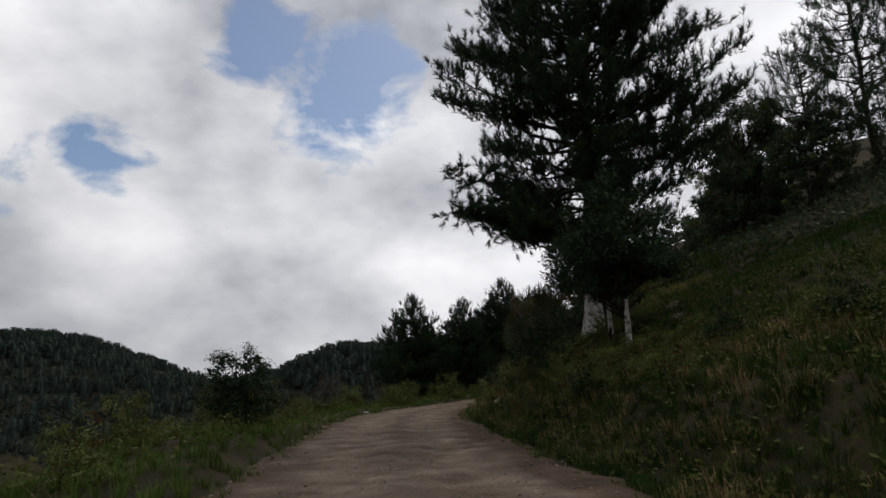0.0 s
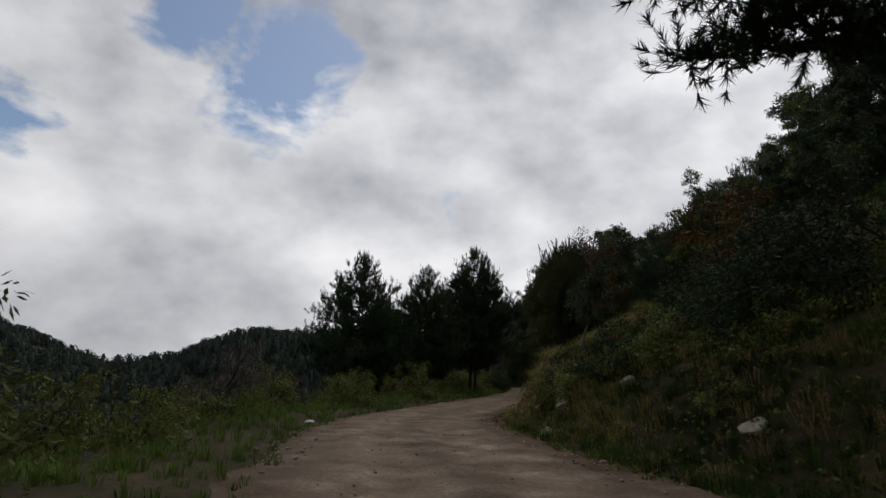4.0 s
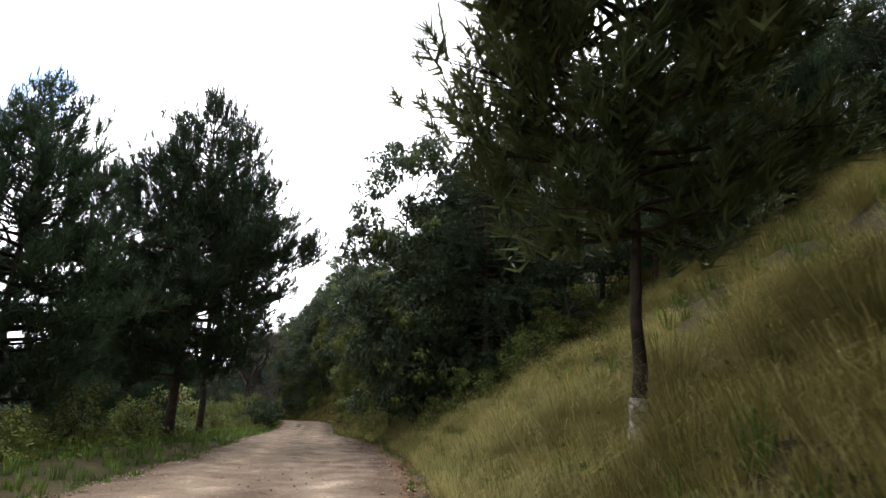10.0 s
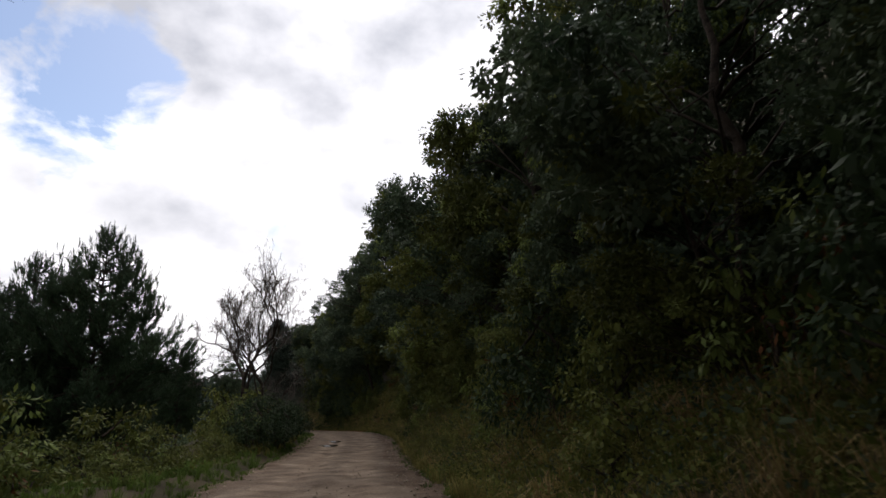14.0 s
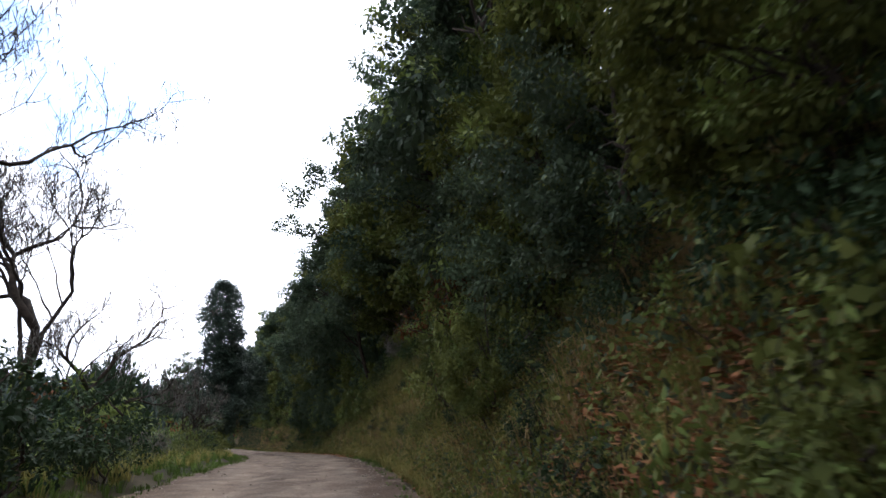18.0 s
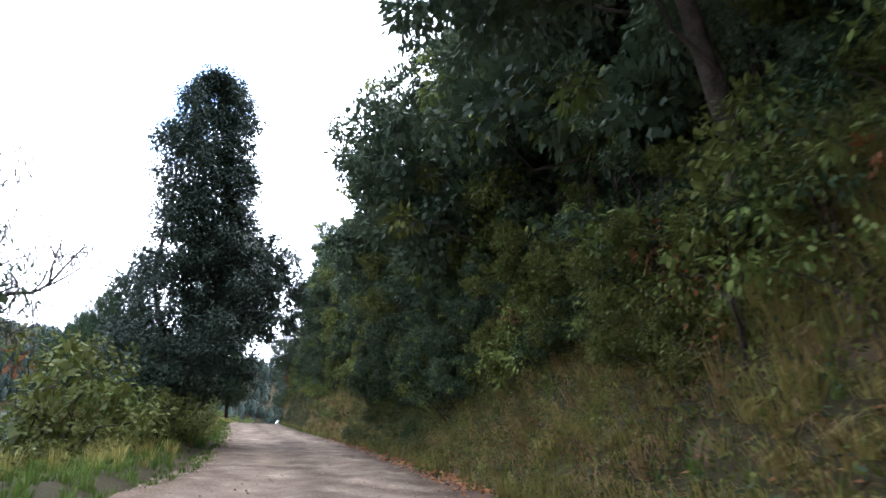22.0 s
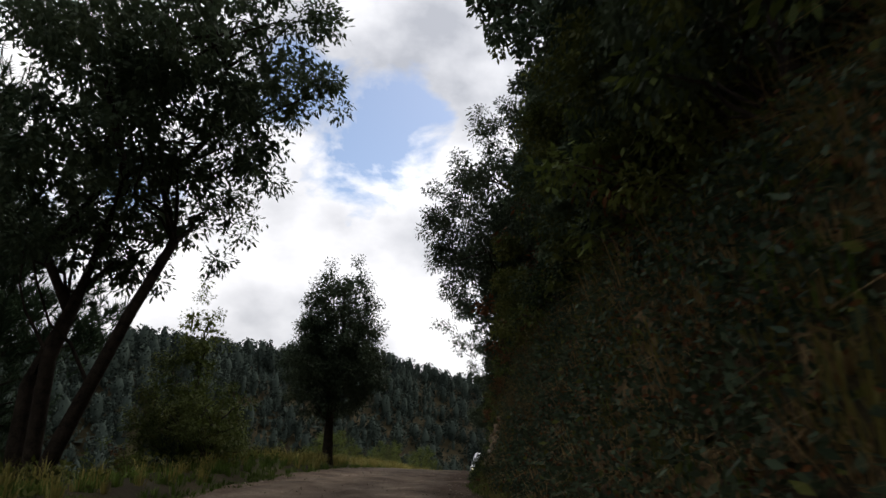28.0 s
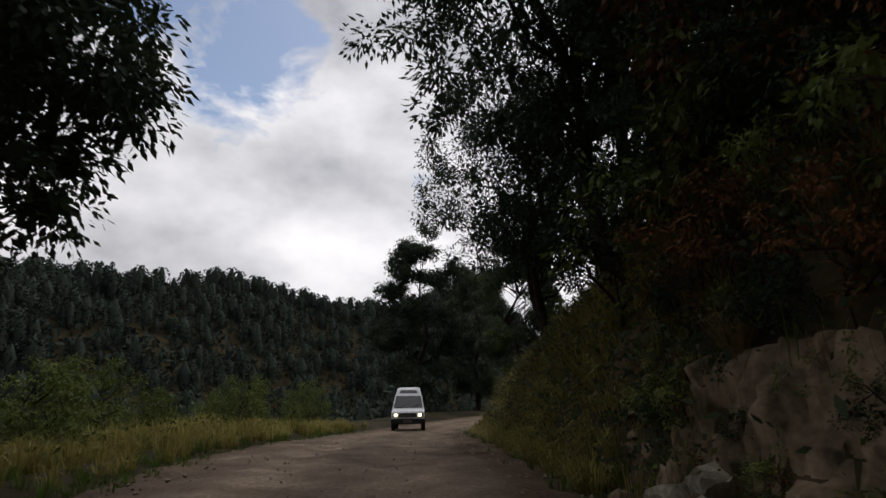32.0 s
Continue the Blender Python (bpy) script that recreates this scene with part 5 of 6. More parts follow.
fallen("leaf_litter", "russet fallen leaves along the foot of the bank", spots_between(g, 7000, 166, 206, 2.6, 4.2), 0.13, 31)
fallen("leaf_litter", "russet fallen leaves on the cut bank", spots_between(g, 4500, 132, 150, 3.3, 6.0), 0.15, 32)
fallen("leaf_litter", "thick russet leaf drift on the bank", spots_between(g, 6000, 131.5, 136.5, 3.4, 5.6) + np.array([0, 0, 0.12]), 0.13, 34)
fallen("leaf_litter", "reddish litter at the road edge", spots_between(g, 3500, 40, 100, 2.7, 3.7), 0.09, 33)


# ---- far woods ----
def far_woods(name, label, n, seed, area, tall, mat, sprays=150, spray=0.11):
    rng = np.random.default_rng(seed)
    x, y = rng.uniform(area[0], area[1], n), rng.uniform(area[2], area[3], n)
    u = x - np.interp(y, LINE_Y, LINE_X)
    keep = (u < -24) & (np.sin(x * 0.03 + 1.0) * np.sin(y * 0.035) < 0.55)
    x, y = x[keep], y[keep]
    z = ground(x, y)
    b = Build()
    n = len(x)
    h = tall * rng.uniform(0.4, 1.4, n)
    cone = rng.random(n) < 0.08
    # a lumpy body for each crown, roughened by sprays of leaves
    levels, sides = np.array([0.02, 0.16, 0.36, 0.6, 0.84, 1.0]), 6
    width = np.where(cone[:, None], 0.25 * (1.02 - levels), 0.4 * np.sin(np.pi * np.clip(levels * 0.9 + 0.08, 0, 1)) ** 0.6)
    a = np.arange(sides) * 2 * np.pi / sides
    rad = (h[:, None] * width)[:, :, None] * rng.uniform(0.3, 0.65, (n, 6, sides))
    px = x[:, None, None] + rad * np.cos(a)
    py = y[:, None, None] + rad * np.sin(a)
    pz = np.broadcast_to((z[:, None] + h[:, None] * levels)[:, :, None], px.shape) + rng.normal(size=px.shape) * 0.035 * h[:, None, None]
    v = np.stack([px, py, pz], -1).reshape(-1, 3)
    i, j = np.meshgrid(np.arange(5), np.arange(sides), indexing="ij")
    q = np.stack([i * sides + j, i * sides + (j + 1) % sides, (i + 1) * sides + (j + 1) % sides, (i + 1) * sides + j], -1).reshape(-1, 4)
    b.add(v, (np.arange(n) * 6 * sides)[:, None, None] + q[None])
    b.f[-1] = b.f[-1].reshape(-1, 4)
    m = sprays
    d = unit(rng, n * m)
    t = rng.random(n * m)
    r = np.repeat(h, m) * np.where(np.repeat(cone, m), 0.25 * (1.02 - t), 0.38 * np.sin(np.pi * np.clip(t * 0.9 + 0.08, 0, 1)) ** 0.6)
    d[:, :2] = normed(d[:, :2])
    pos = np.column_stack([np.repeat(x, m) + d[:, 0] * r, np.repeat(y, m) + d[:, 1] * r, np.repeat(z, m) + t * np.repeat(h, m)])
    way = normed(d + np.array([0, 0, 0.6]) + 0.5 * unit(rng, n * m))
    b.blades(pos, way, normed(np.cross(way, d + 0.5 * unit(rng, n * m))), np.repeat(h, m) * spray, np.repeat(h, m) * spray * 0.8)
    return tagged(part(name, b, mat), label, "woods", kind="stuff")


far_woods("far_woods", "dark mixed woods covering the far hills, haze put into their colour", 7200, 41, (-420, 160, 330, 640), 6, M_FAR_HAZE)
far_woods("far_woods", "dark mixed woods covering the hill across the valley, haze put into their colour", 4800, 42, (-520, -60, 120, 520), 6, M_FAR_HAZE)
far_woods("far_woods", "woods on the valley side below the road", 1000, 43, (-75, 5, 110, 330), 6.5, M_LEAF, 110, 0.08)


def scrub(n, area, seed):
    """Low scrub between the trees of the far hills."""
    rng = np.random.default_rng(seed)
    x, y = rng.uniform(area[0], area[1], n), rng.uniform(area[2], area[3], n)
    keep = (x - np.interp(y, LINE_Y, LINE_X) < -20) & (np.sin(x * 0.03 + 1.0) * np.sin(y * 0.035) < 0.6)
    x, y = x[keep], y[keep]
    m = len(x)
    d = normed(unit(rng, m) + np.array([0, 0, 0.5]))
    b = Build()
    b.blades(np.column_stack([x, y, ground(x, y) - 0.2]), d, normed(np.cross(d, unit(rng, m))), rng.uniform(1.0, 3.2, m), rng.uniform(0.9, 2.0, m))
    tagged(part("far_scrub", b, M_FAR_HAZE), "dark scrub between the trees of the far hills, haze put into its colour", "undergrowth", kind="stuff")


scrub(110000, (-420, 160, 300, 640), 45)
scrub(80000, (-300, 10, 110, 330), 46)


# ---- stones ----
def stone(name, label, size, seed, mat=M_ROCK, flat=0.7, group=""):
    rng = np.random.default_rng(seed)
    bm = bmesh.new()
    bmesh.ops.create_icosphere(bm, subdivisions=3, radius=1.0)
    cuts = unit(rng, 12)
    depth = rng.uniform(0.25, 0.7, 12)
    for v in bm.verts:
        p = np.array(v.co)
        for c, k in zip(cuts, depth):
            over = p @ c - k
            if over > 0:
                p = p - c * over
        p *= 1 + 0.1 * noise.noise(Vector(p * 4) + Vector((seed, 0, 0)))
        v.co = p * np.array([size, size * 0.8, size * flat])
    me = bpy.data.meshes.new(name)
    bm.to_mesh(me)
    bm.free()
    me.materials.append(mat)
    return tagged(new(name, me), label, "stone", group)


def lay(ob, x, y, turn=0.0, rise=0.0):
    ob.matrix_basis = Matrix.Translation((x, y, float(ground(x, y)) + rise)) @ Matrix.Rotation(turn, 4, "Z")
    return ob


for k, (x, y, s) in enumerate(((10.0, 40.3, 0.32), (10.1, 46.2, 0.3), (9.8, 55.3, 0.3), (9.0, 51.5, 0.36), (9.7, 52.5, 0.25), (16.8, 36.5, 0.5), (15.2, 37.0, 0.35), (16.0, 33.0, 0.3), (9.3, 50.2, 0.22), (9.25, 49.3, 0.36), (8.35, 47.9, 0.42))):
    lay(stone("stone", "pale weathered stone lying in the slope grass", s, 60 + k, M_PALE, group="slope stones"), x, y, k * 1.3, 0.1)
lay(stone("stone", "pale boulder on the valley-side verge", 0.5, 80, M_PALE), 5.3, 74.3, 0.4, 0.05)


# ---- single tussocks, each a thing ----
def tussock(label, mat, tall, blades, seed):
    return tussocks("grass_tussock", label, mat, np.zeros((1, 3)), blades, tall, seed, 1.0, 0.0034, 0.2)


straw = tussock("large arching straw-coloured grass tussock on the slope", M_STRAW, 0.9, 480, 51)
dry = tussock("dry hanging grass tussock on the cut bank", M_DRY, 0.95, 380, 52)
for ob in (straw, dry):
    ob["kind"] = ""
    del ob["kind"]
    tagged(ob, category="grass tussock", group="grass tussocks")
r2 = np.random.default_rng(61)
stand(straw, 15.4, 71.8, 0, 1.25)
for k in range(70):
    y = r2.uniform(57, 97)
    again(straw, road_x(y) + r2.uniform(4.0, 14), y, r2.uniform(0, 6.3), r2.uniform(0.6, 1.15))
stand(dry, 31.2, 163.5)
for k in range(16):
    y = 157 + k * 0.9
    again(straw, road_x(y) + r2.uniform(4.5, 5.2), y, r2.uniform(0, 6.3), r2.uniform(0.8, 1.25))
for k in range(10):
    y = r2.uniform(132, 137)
    again(dry, road_x(y) + r2.uniform(5.2, 6.6), y, r2.uniform(0, 6.3), r2.uniform(0.8, 1.2))
for k in range(60):
    y = r2.uniform(132, 262)
    again(dry, road_x(y) + r2.uniform(3.9, 6.2), y, r2.uniform(0, 6.3), r2.uniform(0.5, 1.0))


# ---- bare faces of the cut bank ----
def cut_face(label, y0, y1, u0, u1, mat, seed, name="soil_face", bare=0.5, block=2.2, proud=0.16, tilted=0.16):
    """A broken patch of bare bank: blocks of uneven size with cracks between, fading into the slope at its ragged edge."""
    ys, us = np.arange(y0, y1, 0.07), np.arange(u0, u1, 0.05)
    Y, U = np.meshgrid(ys, us, indexing="ij")
    X = np.interp(Y, LINE_Y, LINE_X) + U
    Z = ground(X, Y)
    P = np.stack([X, Y, Z], -1)
    keep = np.zeros(Y.shape, bool)
    for i in range(len(ys)):
        for j in range(len(us)):
            p = Vector(P[i, j])
            edge = min(min(ys[i] - y0, y1 - ys[i]) / 1.2, min(us[j] - u0, u1 - us[j]) / 0.35, 1.0)
            swell = noise.fractal(p * 0.8 + Vector((seed, 0, 0)), 1.0, 2.0, 3) * 1.4 + edge - bare + 0.3 * noise.noise(p * 3.1)
            if swell < -0.3:
                continue
            keep[i, j] = True
            q = Vector((p.x * block, p.y * block * 0.8, p.z * block * 1.5)) + Vector((0, 0, seed))
            dist, cell = noise.voronoi(q)[:2]
            tilt = noise.noise_vector(cell[0] * 3.7)
            out = proud * (0.6 + 1.1 * noise.noise(cell[0] * 5.3)) + tilted * tilt.dot(q - cell[0]) - 0.16 * max(0.0, 1 - (dist[1] - dist[0]) * 6)
            near, chip = noise.voronoi(q * 2.7)[:2]
            out += 0.09 * noise.noise(chip[0] * 5.3) - 0.07 * max(0.0, 1 - (near[1] - near[0]) * 7)
            out = out * min(1.0, max(0.0, swell * 2.5 + 0.6)) + 0.05 * noise.fractal(Vector((p.x * 9, p.y * 9, p.z * 3.5)), 0.8, 2.0, 4) + min(0.0, swell) * 0.4
            out = max(out, 0.06) if swell > 0 else out
            P[i, j] = (p.x - out * 0.85, p.y, p.z + out * 0.45)
    i, j = np.meshgrid(np.arange(len(ys) - 1), np.arange(len(us) - 1), indexing="ij")
    ok = keep[:-1, :-1] & keep[1:, 1:] & keep[1:, :-1] & keep[:-1, 1:]
    s = len(us)
    q = np.stack([i * s + j, i * s + j + 1, (i + 1) * s + j + 1, (i + 1) * s + j], -1)[ok]
    b = Build()
    b.add(P.reshape(-1, 3), q)
    return tagged(part(name, b, mat), label, "bank", kind="structure")


for k, (y0, y1, u0, u1, bare) in enumerate(((159, 168, 3.4, 4.7, 0.5), (150, 156.5, 4.3, 6.0, 0.5), (205, 221, 3.4, 4.5, 0.7), (224, 229.5, 3.4, 4.3, 0.6), (230, 244.5, 3.4, 4.4, 0.7), (52.4, 58.4, 3.7, 5.8, 0.1))):
    cut_face("bare ochre soil face in the cut bank", y0, y1, u0, u1, M_CUT, 3.0 + k * 7, bare=bare, block=2.1, proud=0.3 if y0 < 100 else 0.09, tilted=0.09)
for k, (y0, y1, u0, u1) in enumerate(((273, 281, 3.5, 4.2), (244.5, 257.5, 3.45, 4.04))):
    cut_face("broken ochre rock face in the cut bank", y0, y1, u0, u1, M_ROCK, 91.0 + k * 5, "rock_face", 0.25 if k == 0 else 0.15, 1.9 if k == 0 else 2.7, 0.24, 0.26)
for k in range(100):
    y = r2.uniform(245.5, 258.5)
    u = r2.uniform(3.3, 4.0)
    x = road_x(y) + u
    ob = stone("rock", "angular ochre-grey rock standing out of the cut bank", r2.uniform(0.1, 0.34), 200 + k, M_ROCK, r2.uniform(0.6, 1.1), "bank rocks")
    lay(ob, x, y, r2.uniform(0, 6), 0.0)
for k in range(44):
    y = r2.uniform(245.5, 252.5)
    x = road_x(y) + r2.uniform(3.65, 4.05)
    lay(stone("rock", "angular ochre-grey rock standing out of the cut bank", r2.uniform(0.15, 0.38), 400 + k, M_ROCK, r2.uniform(0.5, 0.9), "bank rocks"), x, y, r2.uniform(0, 6), 0.05)
for k in range(34):
    y = r2.uniform(253.9, 256.6) if k < 16 else r2.uniform(245.8, 250.2)
    x = road_x(y) + (r2.uniform(3.35, 3.72) if k < 16 else r2.uniform(3.5, 3.9))
    lay(stone("rock", "pale angular block of the broken rock outcrop", r2.uniform(0.22, 0.45), 500 + k, M_PALE, r2.uniform(0.5, 0.9), "bank rocks"), x, y, r2.uniform(0, 6), 0.05)
for k in range(46):
    y = r2.choice([r2.uniform(40, 100), r2.uniform(236, 275), r2.uniform(160, 200)])
    u = r2.choice([-1, 1]) * r2.uniform(2.5, 3.5)
    lay(stone("stone", "small loose stone at the road edge", r2.uniform(0.04, 0.11), 300 + k, M_ROCK, 0.6, "loose road stones"), road_x(y) + u, y, k, 0.02)

# ---- tall tree leaning out above the bank ----
leaning = broadleaf("leaning_tree", "tall dark tree leaning out over the road from the cut bank", 20, 4.0, 3.5, 171, M_LEAF, trunk_r=0.15, clumps=360, per=56, size=0.2, clump_r=0.65, stems=1, core=8, own_limbs=10, hollow=-0.15, shift=-2.2, masses=44, mass_r=1.35)
stand(leaning, 32.0, 171.5)

# ---- gravel on the road ----
def gravel(label, n, y0, y1, u0, u1, size, seed):
    rng = np.random.default_rng(seed)
    y, u = rng.uniform(y0, y1, n), rng.uniform(u0, u1, n)
    x = np.interp(y, LINE_Y, LINE_X) + u
    z = np.interp(y, LINE_Y, LINE_Z) + 0.03 - 0.1 * smooth(HALF - 0.2, HALF + 0.45, np.abs(u))
    shape = np.array([[1, 0, 0], [0, 1, 0], [-1, 0, 0], [0, -1, 0], [0, 0, 0.7], [0, 0, -0.7]], float)
    s = size * rng.uniform(0.3, 1.0, n) ** 2.0
    v = shape[None] * rng.uniform(0.6, 1.3, (n, 6, 1)) * s[:, None, None]
    a = rng.uniform(0, 6.3, n)
    c, q = np.cos(a)[:, None], np.sin(a)[:, None]
    v = np.stack([v[..., 0] * c - v[..., 1] * q, v[..., 0] * q + v[..., 1] * c, v[..., 2]], -1) + np.column_stack([x, y, z])[:, None]
    f = np.array([[0, 1, 4], [1, 2, 4], [2, 3, 4], [3, 0, 4], [1, 0, 5], [2, 1, 5], [3, 2, 5], [0, 3, 5]])
    b = Build()
    b.add(v.reshape(-1, 3), ((np.arange(n) * 6)[:, None, None] + f[None]).reshape(-1, 3))
    tagged(part("gravel", b, M_GRAVEL), label, "gravel", kind="stuff")


M_GRAVEL = material("gravel", (0.15, 0.115, 0.085), (0.36, 0.3, 0.23), 1.5, 0.95, 0.0, 9, 0.35)
gravel("loose brown gravel and grit scattered over the dirt road", 9000, 8, 285, -3.2, 3.2, 0.036, 71)
gravel("coarser loose stones gathered along the road edges", 3500, 8, 285, 2.3, 3.5, 0.06, 72)
gravel("coarser loose stones gathered along the valley-side edge", 3500, 8, 285, -3.5, -2.3, 0.06, 73)

# ---- puddles ----
M_WATER = material("muddy_water", (0.06, 0.05, 0.04), (0.09, 0.075, 0.06), 1.0, 0.04, 0.0, 4, spec=0.6)
for x, y, w, l in ((21.9, 137.5, 0.5, 1.3), (22.9, 141.5, 0.35, 0.9)):
    b = Build()
    a = np.linspace(0, 2 * np.pi, 28, endpoint=False)
    ring = np.column_stack([np.cos(a) * w * (1 + 0.2 * np.sin(3 * a + 1)), np.sin(a) * l * (1 + 0.15 * np.sin(2 * a))])
    z = float(np.interp(y, LINE_Y, LINE_Z)) + 0.06
    v = [(x, y, z)] + [(x + p, y + q, z) for p, q in ring] + [(x + p * 1.04, y + q * 1.04, z - 0.05) for p, q in ring]
    k = np.arange(28)
    b.add(v, np.column_stack([0 * k, 1 + k, 1 + (k + 1) % 28]))
    b.f.append(np.column_stack([1 + k, 29 + k, 29 + (k + 1) % 28, 1 + (k + 1) % 28]))
    tagged(part("puddle", b, M_WATER), "shallow muddy rain puddle on the dirt road", "puddle")

# ---- rubbish at the roadside ----
M_PAPER = material("white_rubbish", (0.55, 0.54, 0.52), (0.8, 0.8, 0.78), 6, 0.6, 0.3, 30)
for k, (x, y) in enumerate(((30.6, 168.4), (1.3, 52.0))):
    bm = bmesh.new()
    bmesh.ops.create_icosphere(bm, subdivisions=2, radius=1.0)
    for v in bm.verts:
        q = 1 + 0.35 * noise.noise(v.co * 2.3 + Vector((k * 9, 0, 0)))
        v.co = Vector((v.co.x * 0.2 * q, v.co.y * 0.13 * q, v.co.z * 0.06 * q))
    me = bpy.data.meshes.new("rubbish_bag")
    bm.to_mesh(me)
    bm.free()
    me.materials.append(M_PAPER)
    lay(tagged(new("rubbish_bag", me), "crumpled white plastic bag dropped at the roadside", "rubbish"), x, y, k, 0.05)

# ---- the van ----
M_WHITE = material("white_car_paint", (0.68, 0.69, 0.7), (0.78, 0.79, 0.8), 1.5, 0.3, 0.05, 60, spec=0.5)
M_BLACK = material("black_plastic", (0.012, 0.012, 0.013), (0.03, 0.03, 0.03), 8, 0.6, 0.1, 60)
M_GLASS = material("dark_tinted_glass", (0.012, 0.014, 0.016), (0.02, 0.022, 0.025), 1, 0.06, 0, 5, spec=0.7)
M_TYRE = material("tyre_rubber", (0.015, 0.015, 0.015), (0.035, 0.032, 0.03), 10, 0.9, 0.2, 50)
M_RIM = material("steel_rim", (0.3, 0.3, 0.31), (0.5, 0.5, 0.52), 10, 0.4, 0.1, 50, metal=0.9)
M_DUST = material("dusty_grey_trim", (0.12, 0.11, 0.1), (0.25, 0.23, 0.2), 6, 0.8, 0.1, 30)
M_LAMP = bpy.data.materials.new("lit_headlamp")
M_LAMP.use_nodes = True
p = M_LAMP.node_tree.nodes["Principled BSDF"]
p.inputs["Base Color"].default_value = (0.9, 0.85, 0.7, 1)
p.inputs["Emission Color"].default_value = (1.0, 0.82, 0.5, 1)
p.inputs["Emission Strength"].default_value = 2.5


def solid(name, mat, parent, verts, faces, label="", bevel=0.0, seg=2):
    bm = bmesh.new()
    vs = [bm.verts.new(v) for v in verts]
    for f in faces:
        bm.faces.new([vs[k] for k in f])
    bmesh.ops.recalc_face_normals(bm, faces=bm.faces)
    if bevel:
        bmesh.ops.bevel(bm, geom=bm.edges[:], offset=bevel, segments=seg, affect="EDGES")
    me = bpy.data.meshes.new(name)
    bm.to_mesh(me)
    bm.free()
    me.materials.append(mat)
    ob = new(name, me)
    ob.parent = parent
    return tagged(ob, label)


def slab(name, mat, parent, lo, hi, label="", bevel=0.02):
    (a, b, c), (d, e, f) = lo, hi
    v = [(a, b, c), (d, b, c), (d, e, c), (a, e, c), (a, b, f), (d, b, f), (d, e, f), (a, e, f)]
    return solid(name, mat, parent, v, [(0, 1, 2, 3), (4, 5, 6, 7), (0, 1, 5, 4), (1, 2, 6, 5), (2, 3, 7, 6), (3, 0, 4, 7)], label, bevel)


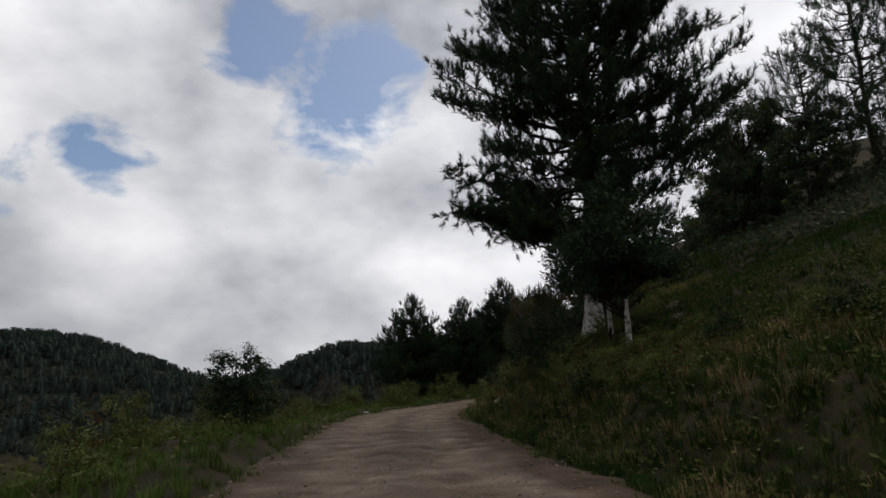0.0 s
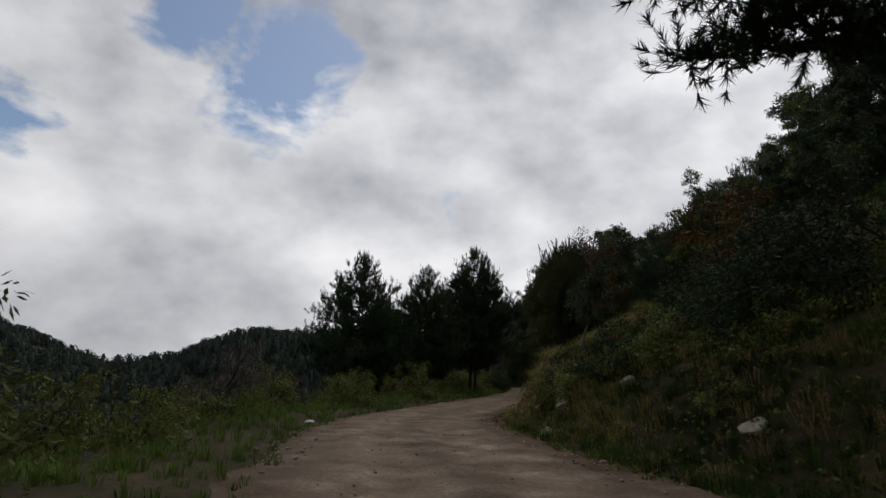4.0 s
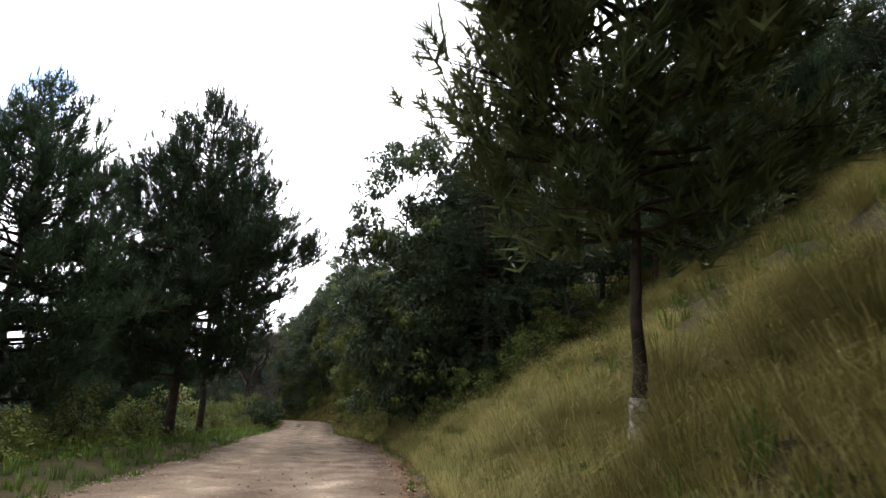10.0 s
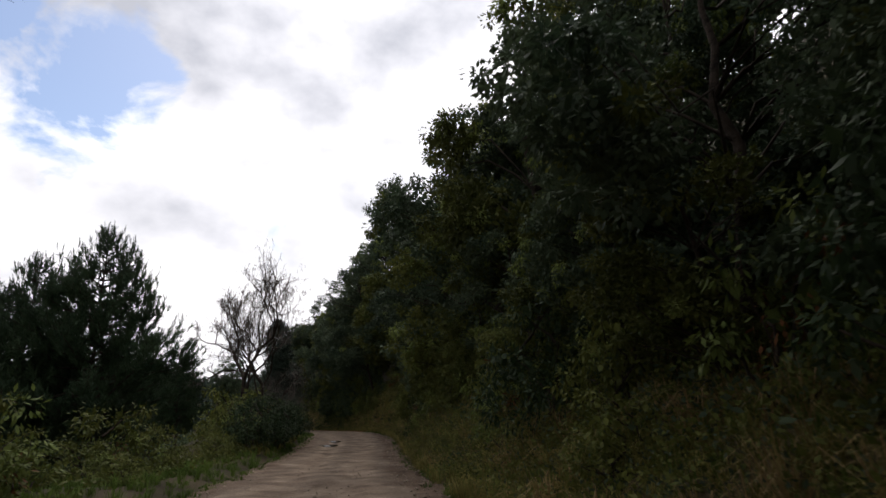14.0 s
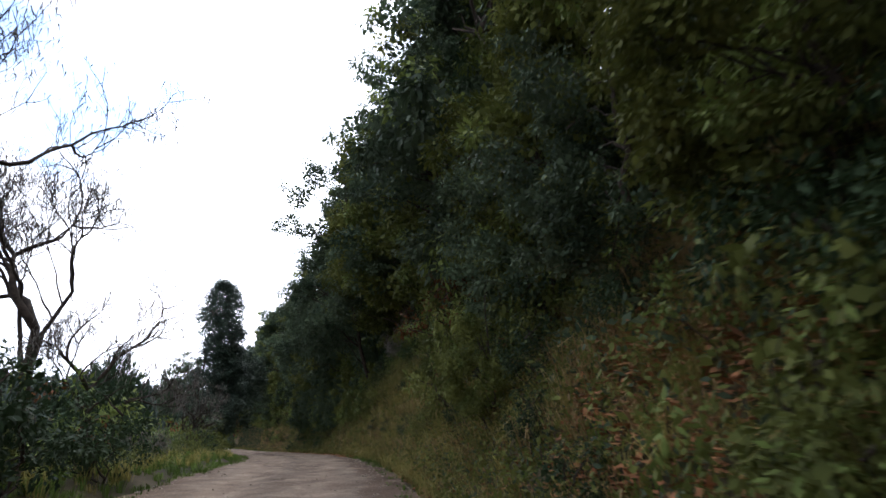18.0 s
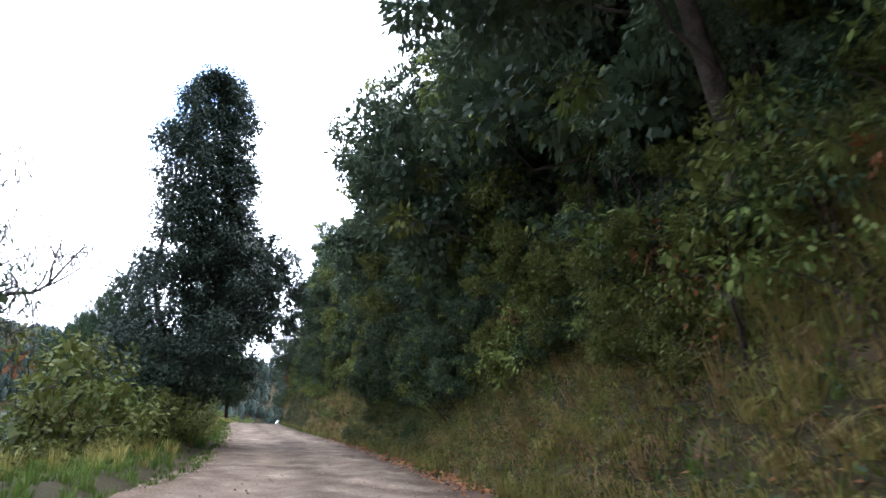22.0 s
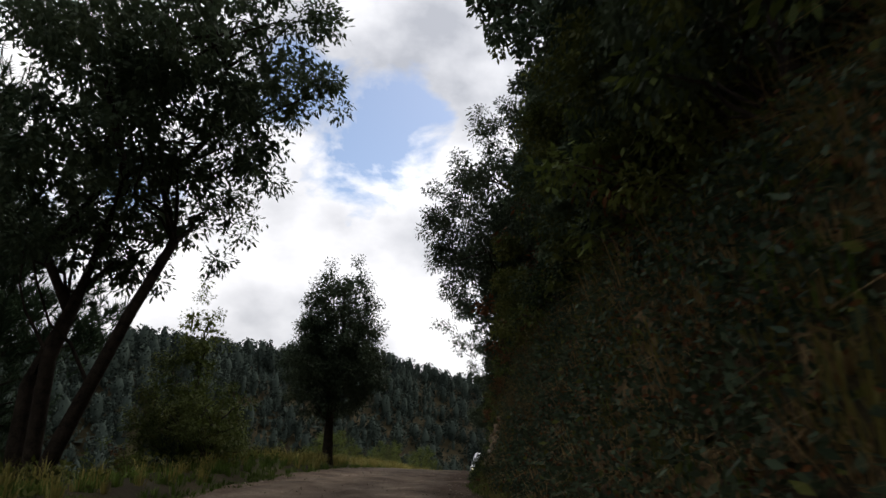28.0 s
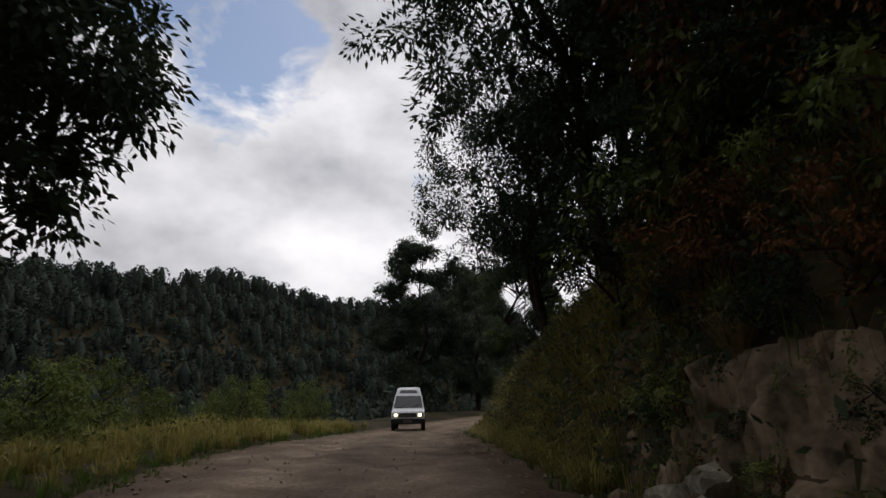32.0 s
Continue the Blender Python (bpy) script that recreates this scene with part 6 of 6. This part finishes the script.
def build_van():
    """A high-roofed minibus; its nose looks along -y."""
    root = thing("minibus", "white high-roofed minibus with lit headlamps on the dirt road", "van")
    # side outline, nose first: (y, z), and half widths at bottom and top
    side = [(0.0, 0.42), (-0.06, 0.62), (0.02, 0.95), (0.5, 1.12), (1.05, 1.78), (1.35, 2.16), (1.75, 2.26), (4.5, 2.26), (4.72, 2.1), (4.78, 0.9), (4.74, 0.42)]
    half = [0.84, 0.85, 0.86, 0.84, 0.72, 0.62, 0.58, 0.58, 0.62, 0.85, 0.84]
    n = len(side)
    v = [(-h, y, z) for (y, z), h in zip(side, half)] + [(h, y, z) for (y, z), h in zip(side, half)]
    f = [tuple(range(n)), tuple(range(n, 2 * n))] + [(k, (k + 1) % n, n + (k + 1) % n, n + k) for k in range(n)]
    solid("body", M_WHITE, root, v, f, "white painted body with a raised roof", 0.05, 3)
    # windscreen in two panes' width, a little proud of the slope
    def on_front(t, w):
        y = 0.52 + (1.05 - 0.52) * t
        z = 1.14 + (1.78 - 1.14) * t
        return y - 0.035, z + 0.03, w
    (ya, za, _), (yb, zb, _) = on_front(0.02, 0), on_front(0.96, 0)
    solid("windscreen", M_GLASS, root, [(-0.76, ya, za), (0.76, ya, za), (0.66, yb, zb), (-0.66, yb, zb), (-0.76, ya + 0.03, za - 0.02), (0.76, ya + 0.03, za - 0.02), (0.66, yb + 0.03, zb - 0.02), (-0.66, yb + 0.03, zb - 0.02)],
          [(0, 1, 2, 3), (4, 5, 6, 7), (0, 1, 5, 4), (1, 2, 6, 5), (2, 3, 7, 6), (3, 0, 4, 7)], "dark raked windscreen", 0.008)
    solid("roof_window", M_GLASS, root, [(-0.48, 1.15, 1.93), (0.48, 1.15, 1.93), (0.44, 1.3, 2.1), (-0.44, 1.3, 2.1), (-0.48, 1.2, 1.9), (0.48, 1.2, 1.9), (0.44, 1.35, 2.07), (-0.44, 1.35, 2.07)],
          [(0, 1, 2, 3), (4, 5, 6, 7), (0, 1, 5, 4), (1, 2, 6, 5), (2, 3, 7, 6), (3, 0, 4, 7)], "narrow dark pane in the raised roof", 0.006)
    slab("bumper", M_BLACK, root, (-0.87, -0.14, 0.34), (0.87, 0.08, 0.6), "black plastic front bumper", 0.04)
    grille = slab("grille", M_BLACK, root, (-0.46, -0.075, 0.68), (0.46, 0.0, 0.9), "dark front grille", 0.012)
    for k in range(3):
        slab("slat", M_DUST, grille, (-0.44, -0.1, 0.71 + k * 0.065), (0.44, -0.07, 0.735 + k * 0.065), bevel=0.004)
    plate = slab("number_plate", M_DUST, root, (-0.2, -0.165, 0.42), (0.2, -0.135, 0.53), "pale number plate", 0.004)
    slab("bar", M_BLACK, plate, (-0.15, -0.172, 0.455), (0.15, -0.163, 0.495), bevel=0.002)
    for sgn in (-1, 1):
        lamp = slab("headlamp", M_DUST, root, (min(sgn * 0.5, sgn * 0.8), -0.08, 0.68), (max(sgn * 0.5, sgn * 0.8), 0.03, 0.9), "headlamp, lit", 0.02)
        slab("lens", M_LAMP, lamp, (min(sgn * 0.53, sgn * 0.72), -0.098, 0.71), (max(sgn * 0.53, sgn * 0.72), -0.078, 0.87), "glowing warm lamp lens", 0.008)
        mirror = slab("wing_mirror", M_BLACK, root, (min(sgn * 0.86, sgn * 1.04), 0.62, 1.28), (max(sgn * 0.86, sgn * 1.04), 0.74, 1.52), "black wing mirror", 0.03)
        for k, (y0, y1) in enumerate(((0.95, 1.62), (1.75, 2.7), (2.8, 3.65), (3.75, 4.5))):
            w0, w1 = 0.845, 0.70
            solid("side_window", M_GLASS, root, [(sgn * w0, y0, 1.2), (sgn * w0, y1, 1.2), (sgn * w1, y1, 1.78), (sgn * w1, y0 + 0.25 * (k == 0), 1.78), (sgn * (w0 - 0.03), y0, 1.2), (sgn * (w0 - 0.03), y1, 1.2), (sgn * (w1 - 0.03), y1, 1.78), (sgn * (w1 - 0.03), y0 + 0.25 * (k == 0), 1.78)],
                  [(0, 1, 2, 3), (4, 5, 6, 7), (0, 1, 5, 4), (1, 2, 6, 5), (2, 3, 7, 6), (3, 0, 4, 7)], "dark side pane", 0.006)
        for y in (0.75, 3.75):
            a = np.arange(20) / 20 * 2 * np.pi
            prof = [(0.2, -0.02), (0.31, -0.02), (0.335, 0.03), (0.335, 0.15), (0.31, 0.2), (0.2, 0.2)]
            tb, rb = Build(), Build()
            vv = np.array([[(sgn * (0.87 - w), y + r * math.cos(t), 0.33 + r * math.sin(t)) for t in a] for r, w in prof])
            kk, ss = len(prof), 20
            i, j = np.meshgrid(np.arange(kk), np.arange(ss), indexing="ij")
            tb.add(vv.reshape(-1, 3), np.stack([i * ss + j, i * ss + (j + 1) % ss, ((i + 1) % kk) * ss + (j + 1) % ss, ((i + 1) % kk) * ss + j], -1).reshape(-1, 4))
            wheel = new("wheel")
            wheel.parent = root
            part("tyre", tb, M_TYRE, wheel)
            vv = np.array([[(sgn * (0.87 - w), y + r * math.cos(t), 0.33 + r * math.sin(t)) for t in a] for r, w in ((0.205, 0.0), (0.17, 0.03), (0.06, 0.02), (0.01, 0.0))])
            i, j = np.meshgrid(np.arange(3), np.arange(ss), indexing="ij")
            rb.add(vv.reshape(-1, 3), np.stack([i * ss + j, i * ss + (j + 1) % ss, (i + 1) * ss + (j + 1) % ss, (i + 1) * ss + j], -1).reshape(-1, 4))
            part("rim", rb, M_RIM, wheel, "grey steel rim")
    for x0 in (-0.4, 0.2):
        b = Build()
        b.tube([(x0, 0.46, 1.13), (x0 + 0.25, 0.58, 1.3), (x0 + 0.4, 0.62, 1.36)], [0.012, 0.01, 0.008], 5)
        part("wiper", b, M_BLACK, root)
    return root


van = build_van()
van.matrix_basis = pose(20.5, 283.5, float(np.interp(283.5, LINE_Y, LINE_Z)) + 0.03, -4.5, 0, -3)
